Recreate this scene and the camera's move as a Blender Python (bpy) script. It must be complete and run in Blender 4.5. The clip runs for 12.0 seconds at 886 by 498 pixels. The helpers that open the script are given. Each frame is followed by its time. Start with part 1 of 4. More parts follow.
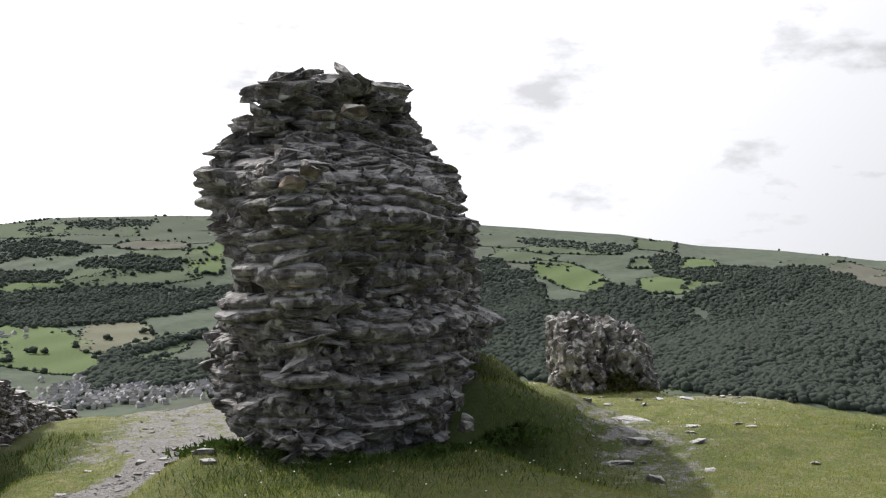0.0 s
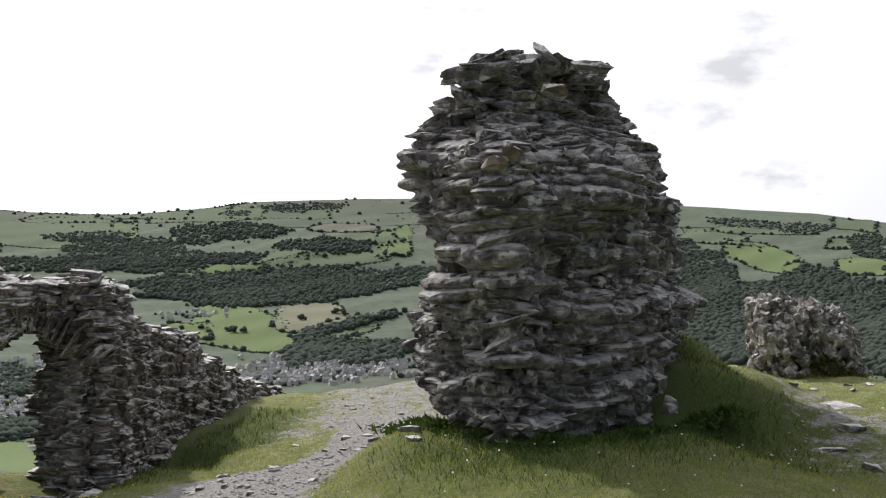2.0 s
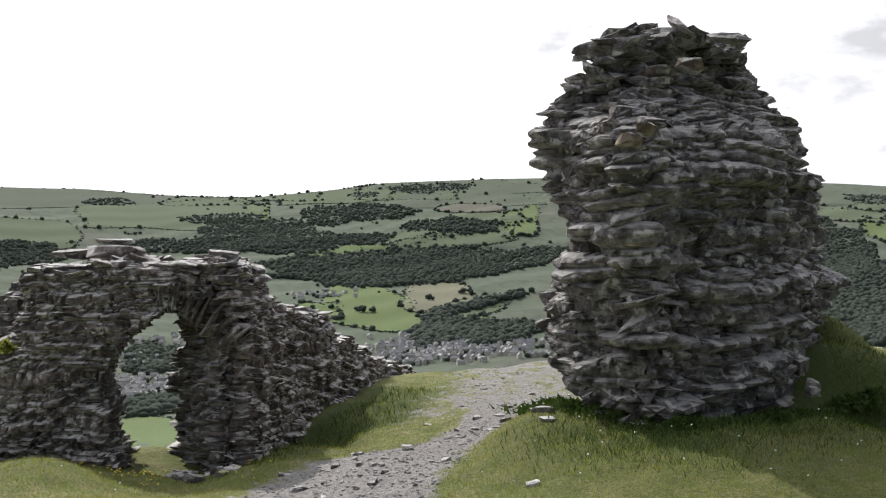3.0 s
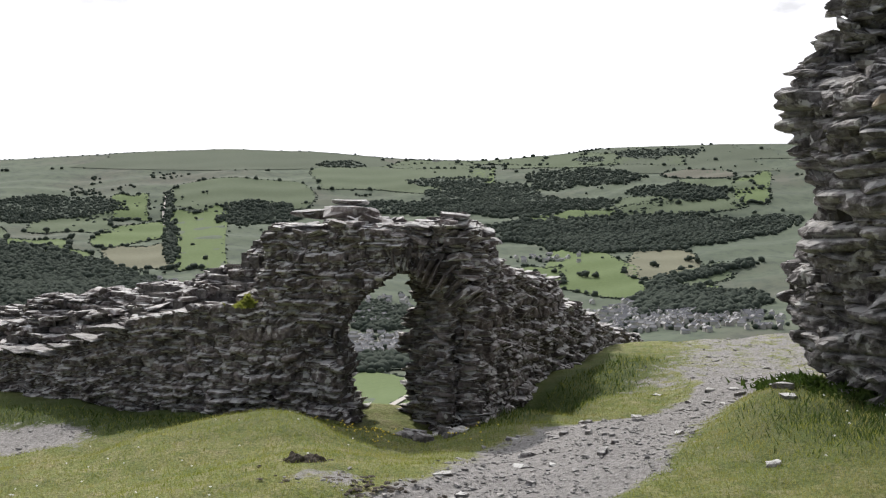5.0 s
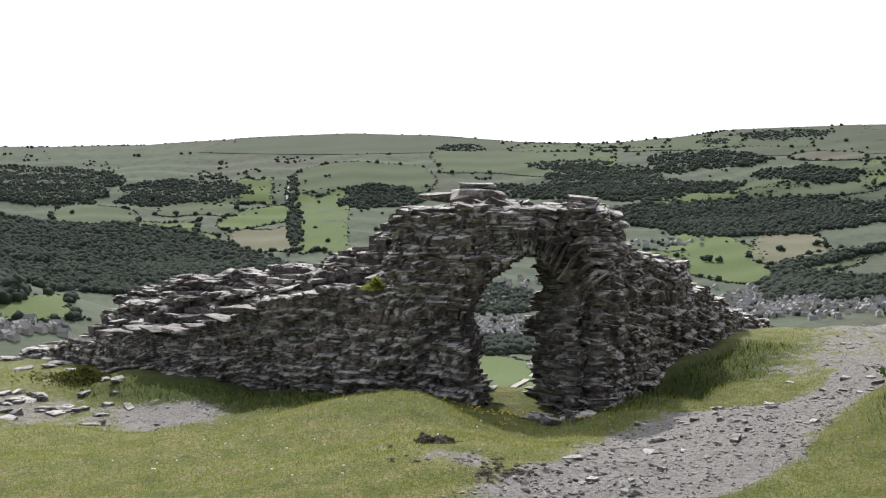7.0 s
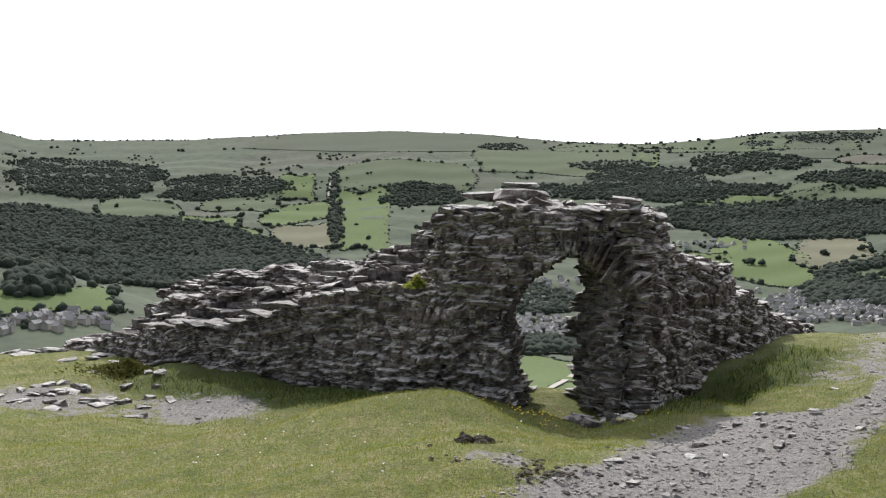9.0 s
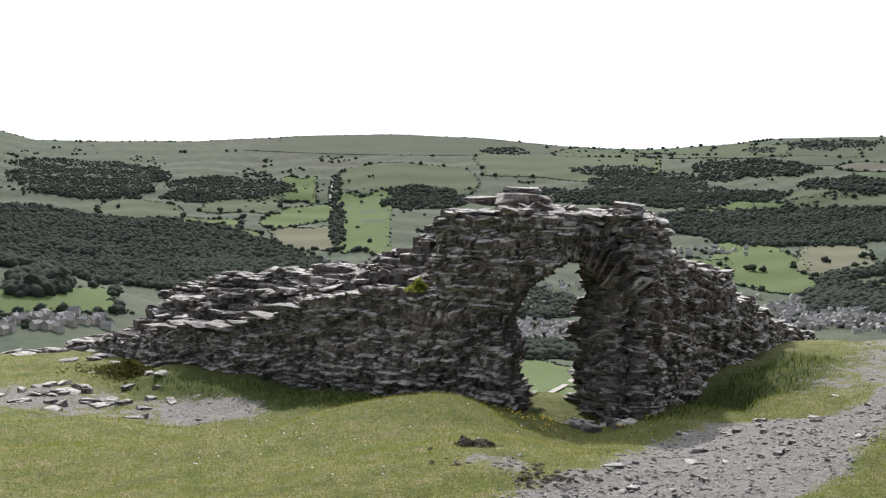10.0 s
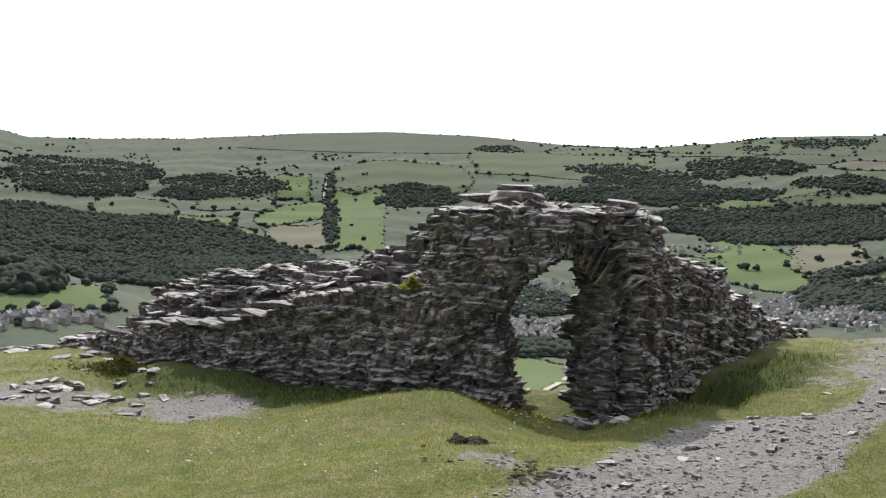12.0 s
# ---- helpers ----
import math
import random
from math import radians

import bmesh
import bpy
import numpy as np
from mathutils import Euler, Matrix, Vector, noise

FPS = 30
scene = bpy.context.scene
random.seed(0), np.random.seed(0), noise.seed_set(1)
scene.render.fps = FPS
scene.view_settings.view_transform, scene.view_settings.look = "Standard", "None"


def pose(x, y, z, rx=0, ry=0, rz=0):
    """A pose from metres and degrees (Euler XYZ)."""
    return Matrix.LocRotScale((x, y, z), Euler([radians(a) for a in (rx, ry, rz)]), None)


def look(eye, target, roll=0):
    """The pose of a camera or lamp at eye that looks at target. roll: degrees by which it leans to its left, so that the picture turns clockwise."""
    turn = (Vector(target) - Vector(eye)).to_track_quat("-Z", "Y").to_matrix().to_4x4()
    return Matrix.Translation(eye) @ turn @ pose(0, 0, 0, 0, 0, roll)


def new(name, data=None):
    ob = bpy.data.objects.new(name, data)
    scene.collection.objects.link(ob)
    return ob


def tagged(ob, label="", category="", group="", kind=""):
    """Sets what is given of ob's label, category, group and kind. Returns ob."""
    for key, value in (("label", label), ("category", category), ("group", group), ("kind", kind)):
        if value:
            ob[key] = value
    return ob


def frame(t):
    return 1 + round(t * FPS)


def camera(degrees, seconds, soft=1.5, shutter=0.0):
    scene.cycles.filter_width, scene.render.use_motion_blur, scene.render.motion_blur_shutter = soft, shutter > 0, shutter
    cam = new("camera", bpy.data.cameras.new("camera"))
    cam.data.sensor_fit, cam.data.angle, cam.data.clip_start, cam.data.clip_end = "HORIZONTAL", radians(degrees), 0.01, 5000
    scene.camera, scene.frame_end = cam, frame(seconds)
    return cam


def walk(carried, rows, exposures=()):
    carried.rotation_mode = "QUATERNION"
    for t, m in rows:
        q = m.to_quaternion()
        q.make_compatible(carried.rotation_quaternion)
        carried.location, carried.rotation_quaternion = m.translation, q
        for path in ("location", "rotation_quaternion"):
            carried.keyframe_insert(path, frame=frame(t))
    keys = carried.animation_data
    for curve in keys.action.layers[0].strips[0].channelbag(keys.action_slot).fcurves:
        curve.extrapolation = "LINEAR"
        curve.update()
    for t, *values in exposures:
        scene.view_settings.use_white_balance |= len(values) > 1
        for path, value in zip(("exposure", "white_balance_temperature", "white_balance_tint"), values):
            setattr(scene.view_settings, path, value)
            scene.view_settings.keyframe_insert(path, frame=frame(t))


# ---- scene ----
cam = camera(42.0, 12.0, soft=1.2)

PATH = [
    (0.0, (0.010, -0.005, 1.653), (0.081, 9.993, 1.797), -0.21),
    (0.5, (-0.000, 0.000, 1.650), (-0.000, 9.999, 1.790), -0.00),
    (1.0, (-0.028, 0.013, 1.650), (-0.420, 10.005, 1.732), -0.31),
    (1.5, (-0.066, 0.021, 1.647), (-1.060, 9.972, 1.662), -0.63),
    (2.0, (-0.107, 0.002, 1.646), (-1.636, 9.884, 1.637), -0.41),
    (2.5, (-0.133, 0.028, 1.645), (-2.218, 9.808, 1.597), -0.69),
    (3.0, (-0.157, 0.055, 1.641), (-2.760, 9.709, 1.470), -0.76),
    (5.0, (-0.264, 0.166, 1.636), (-4.670, 9.130, 1.170), 0.04),
    (5.5, (-0.287, 0.159, 1.636), (-5.027, 8.951, 1.159), 0.02),
    (6.0, (-0.299, 0.155, 1.634), (-5.274, 8.814, 1.112), -0.03),
    (6.5, (-0.305, 0.143, 1.632), (-5.420, 8.717, 1.061), -0.46),
    (7.0, (-0.318, 0.134, 1.634), (-5.625, 8.588, 1.025), -0.12),
    (7.5, (-0.326, 0.137, 1.636), (-5.829, 8.462, 0.994), -0.10),
    (9.5, (-0.343, 0.138, 1.638), (-5.953, 8.395, 1.036), 0.85),
    (10.0, (-0.337, 0.121, 1.639), (-5.944, 8.379, 1.047), 1.16),
    (10.5, (-0.332, 0.119, 1.637), (-5.934, 8.381, 1.029), 1.08),
    (11.0, (-0.337, 0.129, 1.636), (-5.929, 8.396, 1.018), 1.21),
    (11.5, (-0.344, 0.129, 1.634), (-5.916, 8.411, 1.022), 1.42),
    (12.0, (-0.337, 0.128, 1.633), (-5.900, 8.416, 1.025), 1.27),
]
walk(cam, [(t, look(eye, target, roll)) for t, eye, target, roll in PATH], [(0.0, 0.0, 6330.0, 12.0), (12.0, 0.0, 6330.0, 12.0)])

# ---- sky and sun ----
SUN_BEARING, SUN_HEIGHT = 42.0, 43.0          # degrees left of +y, degrees up
SUN_WAY = Vector((-math.sin(radians(SUN_BEARING)) * math.cos(radians(SUN_HEIGHT)),
                  math.cos(radians(SUN_BEARING)) * math.cos(radians(SUN_HEIGHT)), math.sin(radians(SUN_HEIGHT))))


class Nodes:
    """A short hand for node trees."""

    def __init__(self, tree):
        self.tree = tree
        tree.nodes.clear()

    def add(self, kind, values=(), **settings):
        n = self.tree.nodes.new(kind)
        for key, value in settings.items():
            setattr(n, key, value)
        for key, value in dict(values).items():
            if isinstance(value, bpy.types.NodeSocket):
                self.tree.links.new(value, n.inputs[key])
            else:
                n.inputs[key].default_value = value
        return n

    def math(self, op, a, b=0.0, clamp=False):
        return self.add("ShaderNodeMath", {0: a, 1: b}, operation=op, use_clamp=clamp).outputs[0]

    def noise(self, where, scale, detail=4.0, rough=0.55):
        return self.add("ShaderNodeTexNoise", {"Vector": where, "Scale": scale, "Detail": detail, "Roughness": rough}).outputs["Fac"]

    def ramp(self, fac, stops):
        n = self.add("ShaderNodeValToRGB", {"Fac": fac})
        e = n.color_ramp.elements
        while len(e) < len(stops):
            e.new(0.5)
        for item, (at, c) in zip(e, stops):
            item.position = at
            item.color = (c, c, c, 1) if isinstance(c, (int, float)) else (*c, 1)
        return n.outputs["Color"]

    def mix(self, fac, a, b, blend="MIX"):
        n = self.add("ShaderNodeMix", data_type="RGBA", blend_type=blend)
        for key, value in ((0, fac), (6, a), (7, b)):
            if isinstance(value, bpy.types.NodeSocket):
                self.tree.links.new(value, n.inputs[key])
            else:
                n.inputs[key].default_value = value if key == 0 else (*value, 1)
        return n.outputs[2]


world = bpy.data.worlds.new("sky")
scene.world = world
world.use_nodes = True
w = Nodes(world.node_tree)
sky = w.add("ShaderNodeTexSky", sky_type="NISHITA", sun_disc=False, sun_elevation=radians(SUN_HEIGHT), sun_rotation=radians(-SUN_BEARING), altitude=320, dust_density=1.5)
way = w.add("ShaderNodeTexCoord").outputs["Generated"]
parts = w.add("ShaderNodeSeparateXYZ", {0: way})
flat = w.add("ShaderNodeVectorMath", {0: way, 1: (1.0, 1.0, 2.3)}, operation="MULTIPLY").outputs[0]
puffs = w.noise(flat, 4.2, 9.0, 0.6)
sheets = w.noise(flat, 1.3, 4.0, 0.5)
facing = w.add("ShaderNodeVectorMath", {0: way, 1: SUN_WAY}, operation="DOT_PRODUCT").outputs["Value"]
glare = w.math("POWER", w.math("MAXIMUM", facing, 0.0), 1.6)
cover = w.math("ADD", w.math("ADD", w.math("MULTIPLY", puffs, 0.9), w.math("MULTIPLY", sheets, 0.6)), w.math("MULTIPLY", glare, 0.5))
cloud = w.ramp(cover, [(0.70, 0.0), (0.86, 1.0)])
thick = w.ramp(w.math("ADD", w.noise(flat, 7.0, 9.0, 0.55), w.math("MULTIPLY", glare, 0.12)), [(0.4, 0.64), (0.5, 1.0)])
bright = w.math("MULTIPLY", thick, w.math("ADD", 0.31, w.math("MULTIPLY", w.math("MAXIMUM", facing, 0.0), 1.45)))
white = w.add("ShaderNodeCombineXYZ", {0: bright, 1: bright, 2: w.math("MULTIPLY", bright, 1.01)}).outputs[0]
blue = w.mix(1.0, sky.outputs["Color"], (0.075, 0.075, 0.075), "MULTIPLY")
blue = w.mix(0.35, blue, (0.62, 0.66, 0.72))
w.add("ShaderNodeOutputWorld", {"Surface": w.add("ShaderNodeBackground", {"Color": w.mix(cloud, blue, white), "Strength": 1.0}).outputs[0]})

sun = new("sun", bpy.data.lights.new("sun", "SUN"))
sun.data.energy, sun.data.angle, sun.data.color = 4.0, radians(0.6), (1.0, 0.95, 0.86)
sun.matrix_world = look((0, 0, 60), Vector((0, 0, 60)) - SUN_WAY)


# ---- materials ----
def material(name, rough=0.9):
    m = bpy.data.materials.new(name)
    m.use_nodes = True
    n = Nodes(m.node_tree)
    b = n.add("ShaderNodeBsdfPrincipled", {"Roughness": rough, "Specular IOR Level": 0.25})
    n.add("ShaderNodeOutputMaterial", {"Surface": b.outputs[0]})
    place = n.add("ShaderNodeNewGeometry").outputs["Position"]
    return m, n, b, place


def bump(n, b, height, strength, distance):
    made = n.add("ShaderNodeBump", {"Height": height, "Strength": strength, "Distance": distance})
    n.tree.links.new(made.outputs[0], b.inputs["Normal"])


def colour(n, b, value):
    n.tree.links.new(value, b.inputs["Base Color"])


def leafy(n, b, tone, share, glow):
    """Thin leaves: part of the light passes through."""
    colour(n, b, tone)
    through_leaf = n.add("ShaderNodeBsdfTranslucent", {"Color": n.mix(1.0, tone, glow, "MULTIPLY")})
    both = n.add("ShaderNodeMixShader", {0: share, 1: b.outputs[0], 2: through_leaf.outputs[0]})
    out = next(x for x in n.tree.nodes if x.type == "OUTPUT_MATERIAL")
    n.tree.links.new(both.outputs[0], out.inputs["Surface"])


def stone_material(name, dark, mid, light, lichen, toplit=0.95):
    m, n, b, place = material(name, 0.85)
    lot = n.math("ADD", n.add("ShaderNodeObjectInfo").outputs["Random"], n.add("ShaderNodeNewGeometry").outputs["Random Per Island"])
    lot = n.math("FRACT", n.math("ADD", lot, n.add("ShaderNodeAttribute", attribute_name="lot").outputs["Fac"]))
    tone = n.mix(n.math("POWER", lot, 1.5), dark, mid)
    grain = n.noise(place, 24.0, 8.0, 0.68)
    tone = n.mix(n.ramp(grain, [(0.4, 0.0), (0.7, 0.85)]), tone, light)
    blotch = n.noise(place, 5.0, 6.0, 0.65)
    tone = n.mix(n.ramp(blotch, [(0.4, 0.75), (0.56, 0.0)]), tone, (0.04, 0.035, 0.035))
    # pale lichen in spots; sunlight on upper faces, patchy, is put into the colour
    spots = n.noise(place, 10.0, 4.0, 0.55)
    tone = n.mix(n.ramp(spots, [(lichen, 0.0), (lichen + 0.05, 0.8)]), tone, (0.54, 0.53, 0.51))
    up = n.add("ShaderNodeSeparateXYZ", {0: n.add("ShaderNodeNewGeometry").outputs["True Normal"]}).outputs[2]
    lit_tops = n.math("MULTIPLY", n.ramp(n.math("ABSOLUTE", up), [(0.6, 0.0), (0.88, 1.0)]), n.ramp(n.noise(place, 9.0, 6.0, 0.65), [(0.4, 0.15 * toplit), (0.54, toplit)]))
    tone = n.mix(lit_tops, tone, (0.6, 0.59, 0.575))
    moss = n.noise(place, 1.9, 4.0, 0.6)
    tone = n.mix(n.ramp(moss, [(0.66, 0.0), (0.76, 0.4)]), tone, (0.1, 0.1, 0.05))
    colour(n, b, tone)
    bump(n, b, n.math("ADD", n.noise(place, 17.0, 8.0, 0.7), n.math("MULTIPLY", n.noise(place, 70.0, 5.0, 0.7), 0.7)), 0.75, 0.03)
    return m


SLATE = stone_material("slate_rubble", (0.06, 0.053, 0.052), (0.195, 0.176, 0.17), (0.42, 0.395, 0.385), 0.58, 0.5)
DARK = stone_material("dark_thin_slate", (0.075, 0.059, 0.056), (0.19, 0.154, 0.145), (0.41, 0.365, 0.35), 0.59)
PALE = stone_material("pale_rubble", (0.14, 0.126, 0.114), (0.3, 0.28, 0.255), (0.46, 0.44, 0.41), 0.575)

MORTAR, n, b, place = material("old_mortar", 0.95)
tone = n.mix(n.ramp(n.noise(place, 9.0, 8.0, 0.7), [(0.34, 0.0), (0.68, 1.0)]), (0.05, 0.045, 0.044), (0.3, 0.275, 0.26))
colour(n, b, n.mix(n.ramp(n.noise(place, 2.0, 3.0), [(0.64, 0.0), (0.76, 0.35)]), tone, (0.3, 0.25, 0.2)))
bump(n, b, n.noise(place, 30.0, 8.0, 0.7), 1.0, 0.05)

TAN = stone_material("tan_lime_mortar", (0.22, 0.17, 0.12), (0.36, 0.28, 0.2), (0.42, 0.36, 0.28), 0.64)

CHIP, n, b, place = material("slate_chippings", 0.8)
lot = n.add("ShaderNodeNewGeometry").outputs["Random Per Island"]
colour(n, b, n.mix(n.noise(place, 60.0), n.mix(lot, (0.14, 0.135, 0.135), (0.42, 0.405, 0.385)), (0.22, 0.21, 0.2)))

# turf, with bare trodden ground where the attribute says so
TURF, n, b, place = material("turf_and_bare_ground", 0.95)
bare = n.add("ShaderNodeAttribute", attribute_name="bare").outputs["Fac"]
lush_shade = n.add("ShaderNodeAttribute", attribute_name="lush_shade").outputs["Fac"]
g = n.mix(n.noise(place, 1.6, 6.0, 0.6), (0.15, 0.185, 0.045), (0.245, 0.265, 0.085))
g = n.mix(n.ramp(n.noise(place, 6.0, 7.0, 0.75), [(0.45, 0.0), (0.66, 0.8)]), g, (0.35, 0.3, 0.17))
g = n.mix(n.ramp(n.noise(place, 2.7, 6.0, 0.7), [(0.36, 0.55), (0.5, 0.0)]), g, (0.08, 0.115, 0.03))
# green patches, and the shade at the wall feet, painted into the turf
g = n.mix(n.math("MULTIPLY", lush_shade, 0.9), g, (0.042, 0.07, 0.014))
g = n.mix(n.ramp(n.noise(place, 48.0, 5.0, 0.75), [(0.38, 0.7), (0.56, 0.0)]), g, (0.055, 0.065, 0.02))
soil = n.mix(n.ramp(n.noise(place, 30.0, 8.0, 0.8), [(0.36, 0.0), (0.64, 1.0)]), (0.14, 0.132, 0.126), (0.38, 0.365, 0.352))
edge = n.math("ADD", bare, n.math("MULTIPLY", n.math("SUBTRACT", n.noise(place, 4.5, 8.0, 0.75), 0.5), 1.9))
colour(n, b, n.mix(n.ramp(edge, [(0.42, 0.0), (0.62, 1.0)]), g, soil))
bump(n, b, n.noise(place, 34.0, 8.0, 0.75), 0.8, 0.04)

HILL, n, b, place = material("rough_hill_grazing", 1.0)
# hillside greens greyed and blued, with valley haze mixed into the base colour
g = n.mix(n.noise(place, 0.0045, 7.0, 0.6), (0.075, 0.096, 0.068), (0.112, 0.135, 0.09))
g = n.mix(n.ramp(n.noise(place, 0.0022, 4.0, 0.55), [(0.52, 0.0), (0.66, 0.6)]), g, (0.105, 0.098, 0.082))
colour(n, b, n.mix(n.ramp(n.noise(place, 0.03, 6.0, 0.7), [(0.46, 0.0), (0.62, 0.6)]), g, (0.05, 0.065, 0.052)))


def field_material(name, a, c):
    m, n, b, place = material(name, 1.0)
    t = n.mix(n.noise(place, 0.012, 6.0, 0.6), a, c)
    colour(n, b, n.mix(n.ramp(n.noise(place, 0.15, 4.0, 0.6), [(0.4, 0.25), (0.65, 0.0)]), t, tuple(v * 0.6 for v in a)))
    return m


# field greens carry some blue for the haze over the valley
FIELD = {
    "fresh": field_material("fresh_meadow", (0.095, 0.135, 0.05), (0.12, 0.16, 0.062)),
    "pasture": field_material("grazed_pasture", (0.08, 0.105, 0.06), (0.102, 0.128, 0.072)),
    "moor": field_material("upland_grass", (0.078, 0.098, 0.066), (0.1, 0.118, 0.08)),
    "hay": field_material("cut_hay_field", (0.15, 0.15, 0.1), (0.18, 0.178, 0.12)),
    "heath": field_material("brown_heath", (0.11, 0.108, 0.085), (0.135, 0.13, 0.1)),
}

LEAF, n, b, place = material("woodland_leaves", 1.0)
lot = n.add("ShaderNodeNewGeometry").outputs["Random Per Island"]
# leaf colour lifted and greyed: distance haze painted into it
tone = n.mix(lot, (0.088, 0.11, 0.09), (0.12, 0.144, 0.116))
leafy(n, b, n.mix(n.ramp(n.noise(place, 0.35, 5.0, 0.7), [(0.4, 0.45), (0.62, 0.0)]), tone, (0.075, 0.092, 0.074)), 0.5, (1.3, 1.3, 1.2))
BARK, n, b, place = material("bark", 0.95)
colour(n, b, n.mix(n.noise(place, 1.5, 5.0), (0.05, 0.04, 0.03), (0.12, 0.1, 0.08)))
RENDERED, n, b, place = material("pale_house_render", 0.85)
lot = n.add("ShaderNodeObjectInfo").outputs["Random"]
colour(n, b, n.mix(n.noise(place, 0.6, 4.0), n.mix(lot, (0.3, 0.27, 0.24), (0.78, 0.76, 0.72)), (0.5, 0.47, 0.43)))
ROOFING, n, b, place = material("slate_roofing", 0.6)
lot = n.add("ShaderNodeObjectInfo").outputs["Random"]
colour(n, b, n.mix(n.noise(place, 0.8, 4.0), n.mix(lot, (0.12, 0.125, 0.14), (0.27, 0.27, 0.28)), (0.18, 0.18, 0.19)))
LANE, n, b, place = material("pale_farm_lane", 0.9)
colour(n, b, n.mix(n.noise(place, 0.2, 5.0), (0.3, 0.28, 0.25), (0.45, 0.43, 0.4)))
# long grass, its colour darkened for the shade at the ruins
RANK_SHADE, n, b, place = material("rank_shade_grass", 0.8)
lot = n.add("ShaderNodeNewGeometry").outputs["Random Per Island"]
leafy(n, b, n.mix(lot, (0.04, 0.07, 0.015), (0.085, 0.12, 0.03)), 0.2, (1.2, 1.3, 0.9))
# woodland floor with the shade under the trees put into its colour
SHADE_FLOOR, n, b, place = material("woodland_floor", 1.0)
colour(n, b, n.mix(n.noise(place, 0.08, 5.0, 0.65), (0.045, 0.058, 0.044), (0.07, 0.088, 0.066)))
BLADE, n, b, place = material("grass_blades", 0.8)
lot = n.add("ShaderNodeNewGeometry").outputs["Random Per Island"]
tone = n.mix(lot, (0.135, 0.165, 0.035), (0.25, 0.26, 0.075))
leafy(n, b, n.mix(n.ramp(n.noise(place, 1.6, 5.0), [(0.45, 0.0), (0.65, 0.5)]), tone, (0.3, 0.26, 0.13)), 0.5, (1.3, 1.3, 1.0))
PETAL, n, b, place = material("yellow_petals", 0.7)
colour(n, b, n.mix(n.noise(place, 40.0), (0.62, 0.48, 0.04), (0.75, 0.6, 0.1)))
WHITEPETAL, n, b, place = material("white_petals", 0.7)
colour(n, b, n.mix(n.noise(place, 40.0), (0.7, 0.7, 0.66), (0.85, 0.85, 0.8)))


# ---- mesh helpers ----
def mesh(name, verts, faces, mat):
    me = bpy.data.meshes.new(name)
    me.from_pydata(verts if isinstance(verts, list) else verts.tolist(), [], faces if isinstance(faces, list) else faces.tolist())
    me.materials.append(mat)
    return me


def thing(name, label, category, group="", kind="", at=(0, 0, 0)):
    ob = new(name)
    ob.empty_display_size = 0.2
    ob.location = at
    return tagged(ob, label, category, group, kind)


def child(name, me, parent, matrix=None, label=""):
    ob = new(name, me)
    ob.parent = parent
    if matrix is not None:
        ob.matrix_local = Matrix.Translation(-parent.location) @ matrix
    return tagged(ob, label)


rng = random.Random(7)


def hull(points, mat, name, flaked=0.0):
    bm = bmesh.new()
    for p in points:
        bm.verts.new(p)
    made = bmesh.ops.convex_hull(bm, input=bm.verts[:])
    gone = {v for v in made["geom_interior"] + made["geom_unused"] if isinstance(v, bmesh.types.BMVert) and v.is_valid}
    bmesh.ops.delete(bm, geom=list(gone), context="VERTS")
    bmesh.ops.triangulate(bm, faces=bm.faces[:])
    if flaked:
        old = set(bm.verts)
        bmesh.ops.subdivide_edges(bm, edges=bm.edges[:], cuts=1, use_grid_fill=True)
        bmesh.ops.triangulate(bm, faces=bm.faces[:])
        for v in bm.verts:
            if v not in old:
                v.co *= 1 + rng.uniform(-flaked, flaked * 0.6)
    me = bpy.data.meshes.new(name)
    bm.to_mesh(me)
    bm.free()
    me.materials.append(mat)
    return me


def broken_block(r, chips):
    """The corners of a rough broken stone, about one unit on each side: knocked-off corners, a flaked face."""
    pts = []
    for sx in (-1, 1):
        for sy in (-1, 1):
            for sz in (-1, 1):
                pts.append((sx * r.uniform(0.16, 0.5), sy * r.uniform(0.2, 0.5), sz * r.uniform(0.24, 0.5)))
    for s in (-1, 1):
        pts.append((s * r.uniform(0.44, 0.6), r.uniform(-0.3, 0.3), r.uniform(-0.3, 0.3)))
        pts.append((r.uniform(-0.35, 0.35), r.uniform(-0.35, 0.3), s * r.uniform(0.42, 0.54)))
    for _ in range(chips):
        pts.append((r.uniform(-0.5, 0.5), r.uniform(-0.64, -0.3), r.uniform(-0.45, 0.45)))
    return pts


BLOCKS = [hull(broken_block(rng, 2), SLATE, "stone", 0.13) for _ in range(16)]
DARK_BLOCKS = [hull(broken_block(rng, 2), DARK, "stone", 0.12) for _ in range(14)]
PALE_BLOCKS = [hull(broken_block(rng, 2), PALE, "stone", 0.12) for _ in range(10)]


TAN_BLOCKS = [hull(broken_block(rng, 6), TAN, "stone") for _ in range(3)]


def shape_of(me):
    return (np.array([v.co for v in me.vertices]), np.array([p.vertices for p in me.polygons]))


def heap(name, shapes, places, mat):
    """One mesh of many small shapes: places are pairs of shape number and 4 x 4 matrix."""
    verts, faces, count = [], [], 0
    for k, m in places:
        v, f = shapes[k]
        a = np.array(m)
        verts.append(v @ a[:3, :3].T + a[:3, 3])
        faces.append(f + count)
        count += len(v)
    return mesh(name, np.concatenate(verts), np.concatenate(faces), mat)


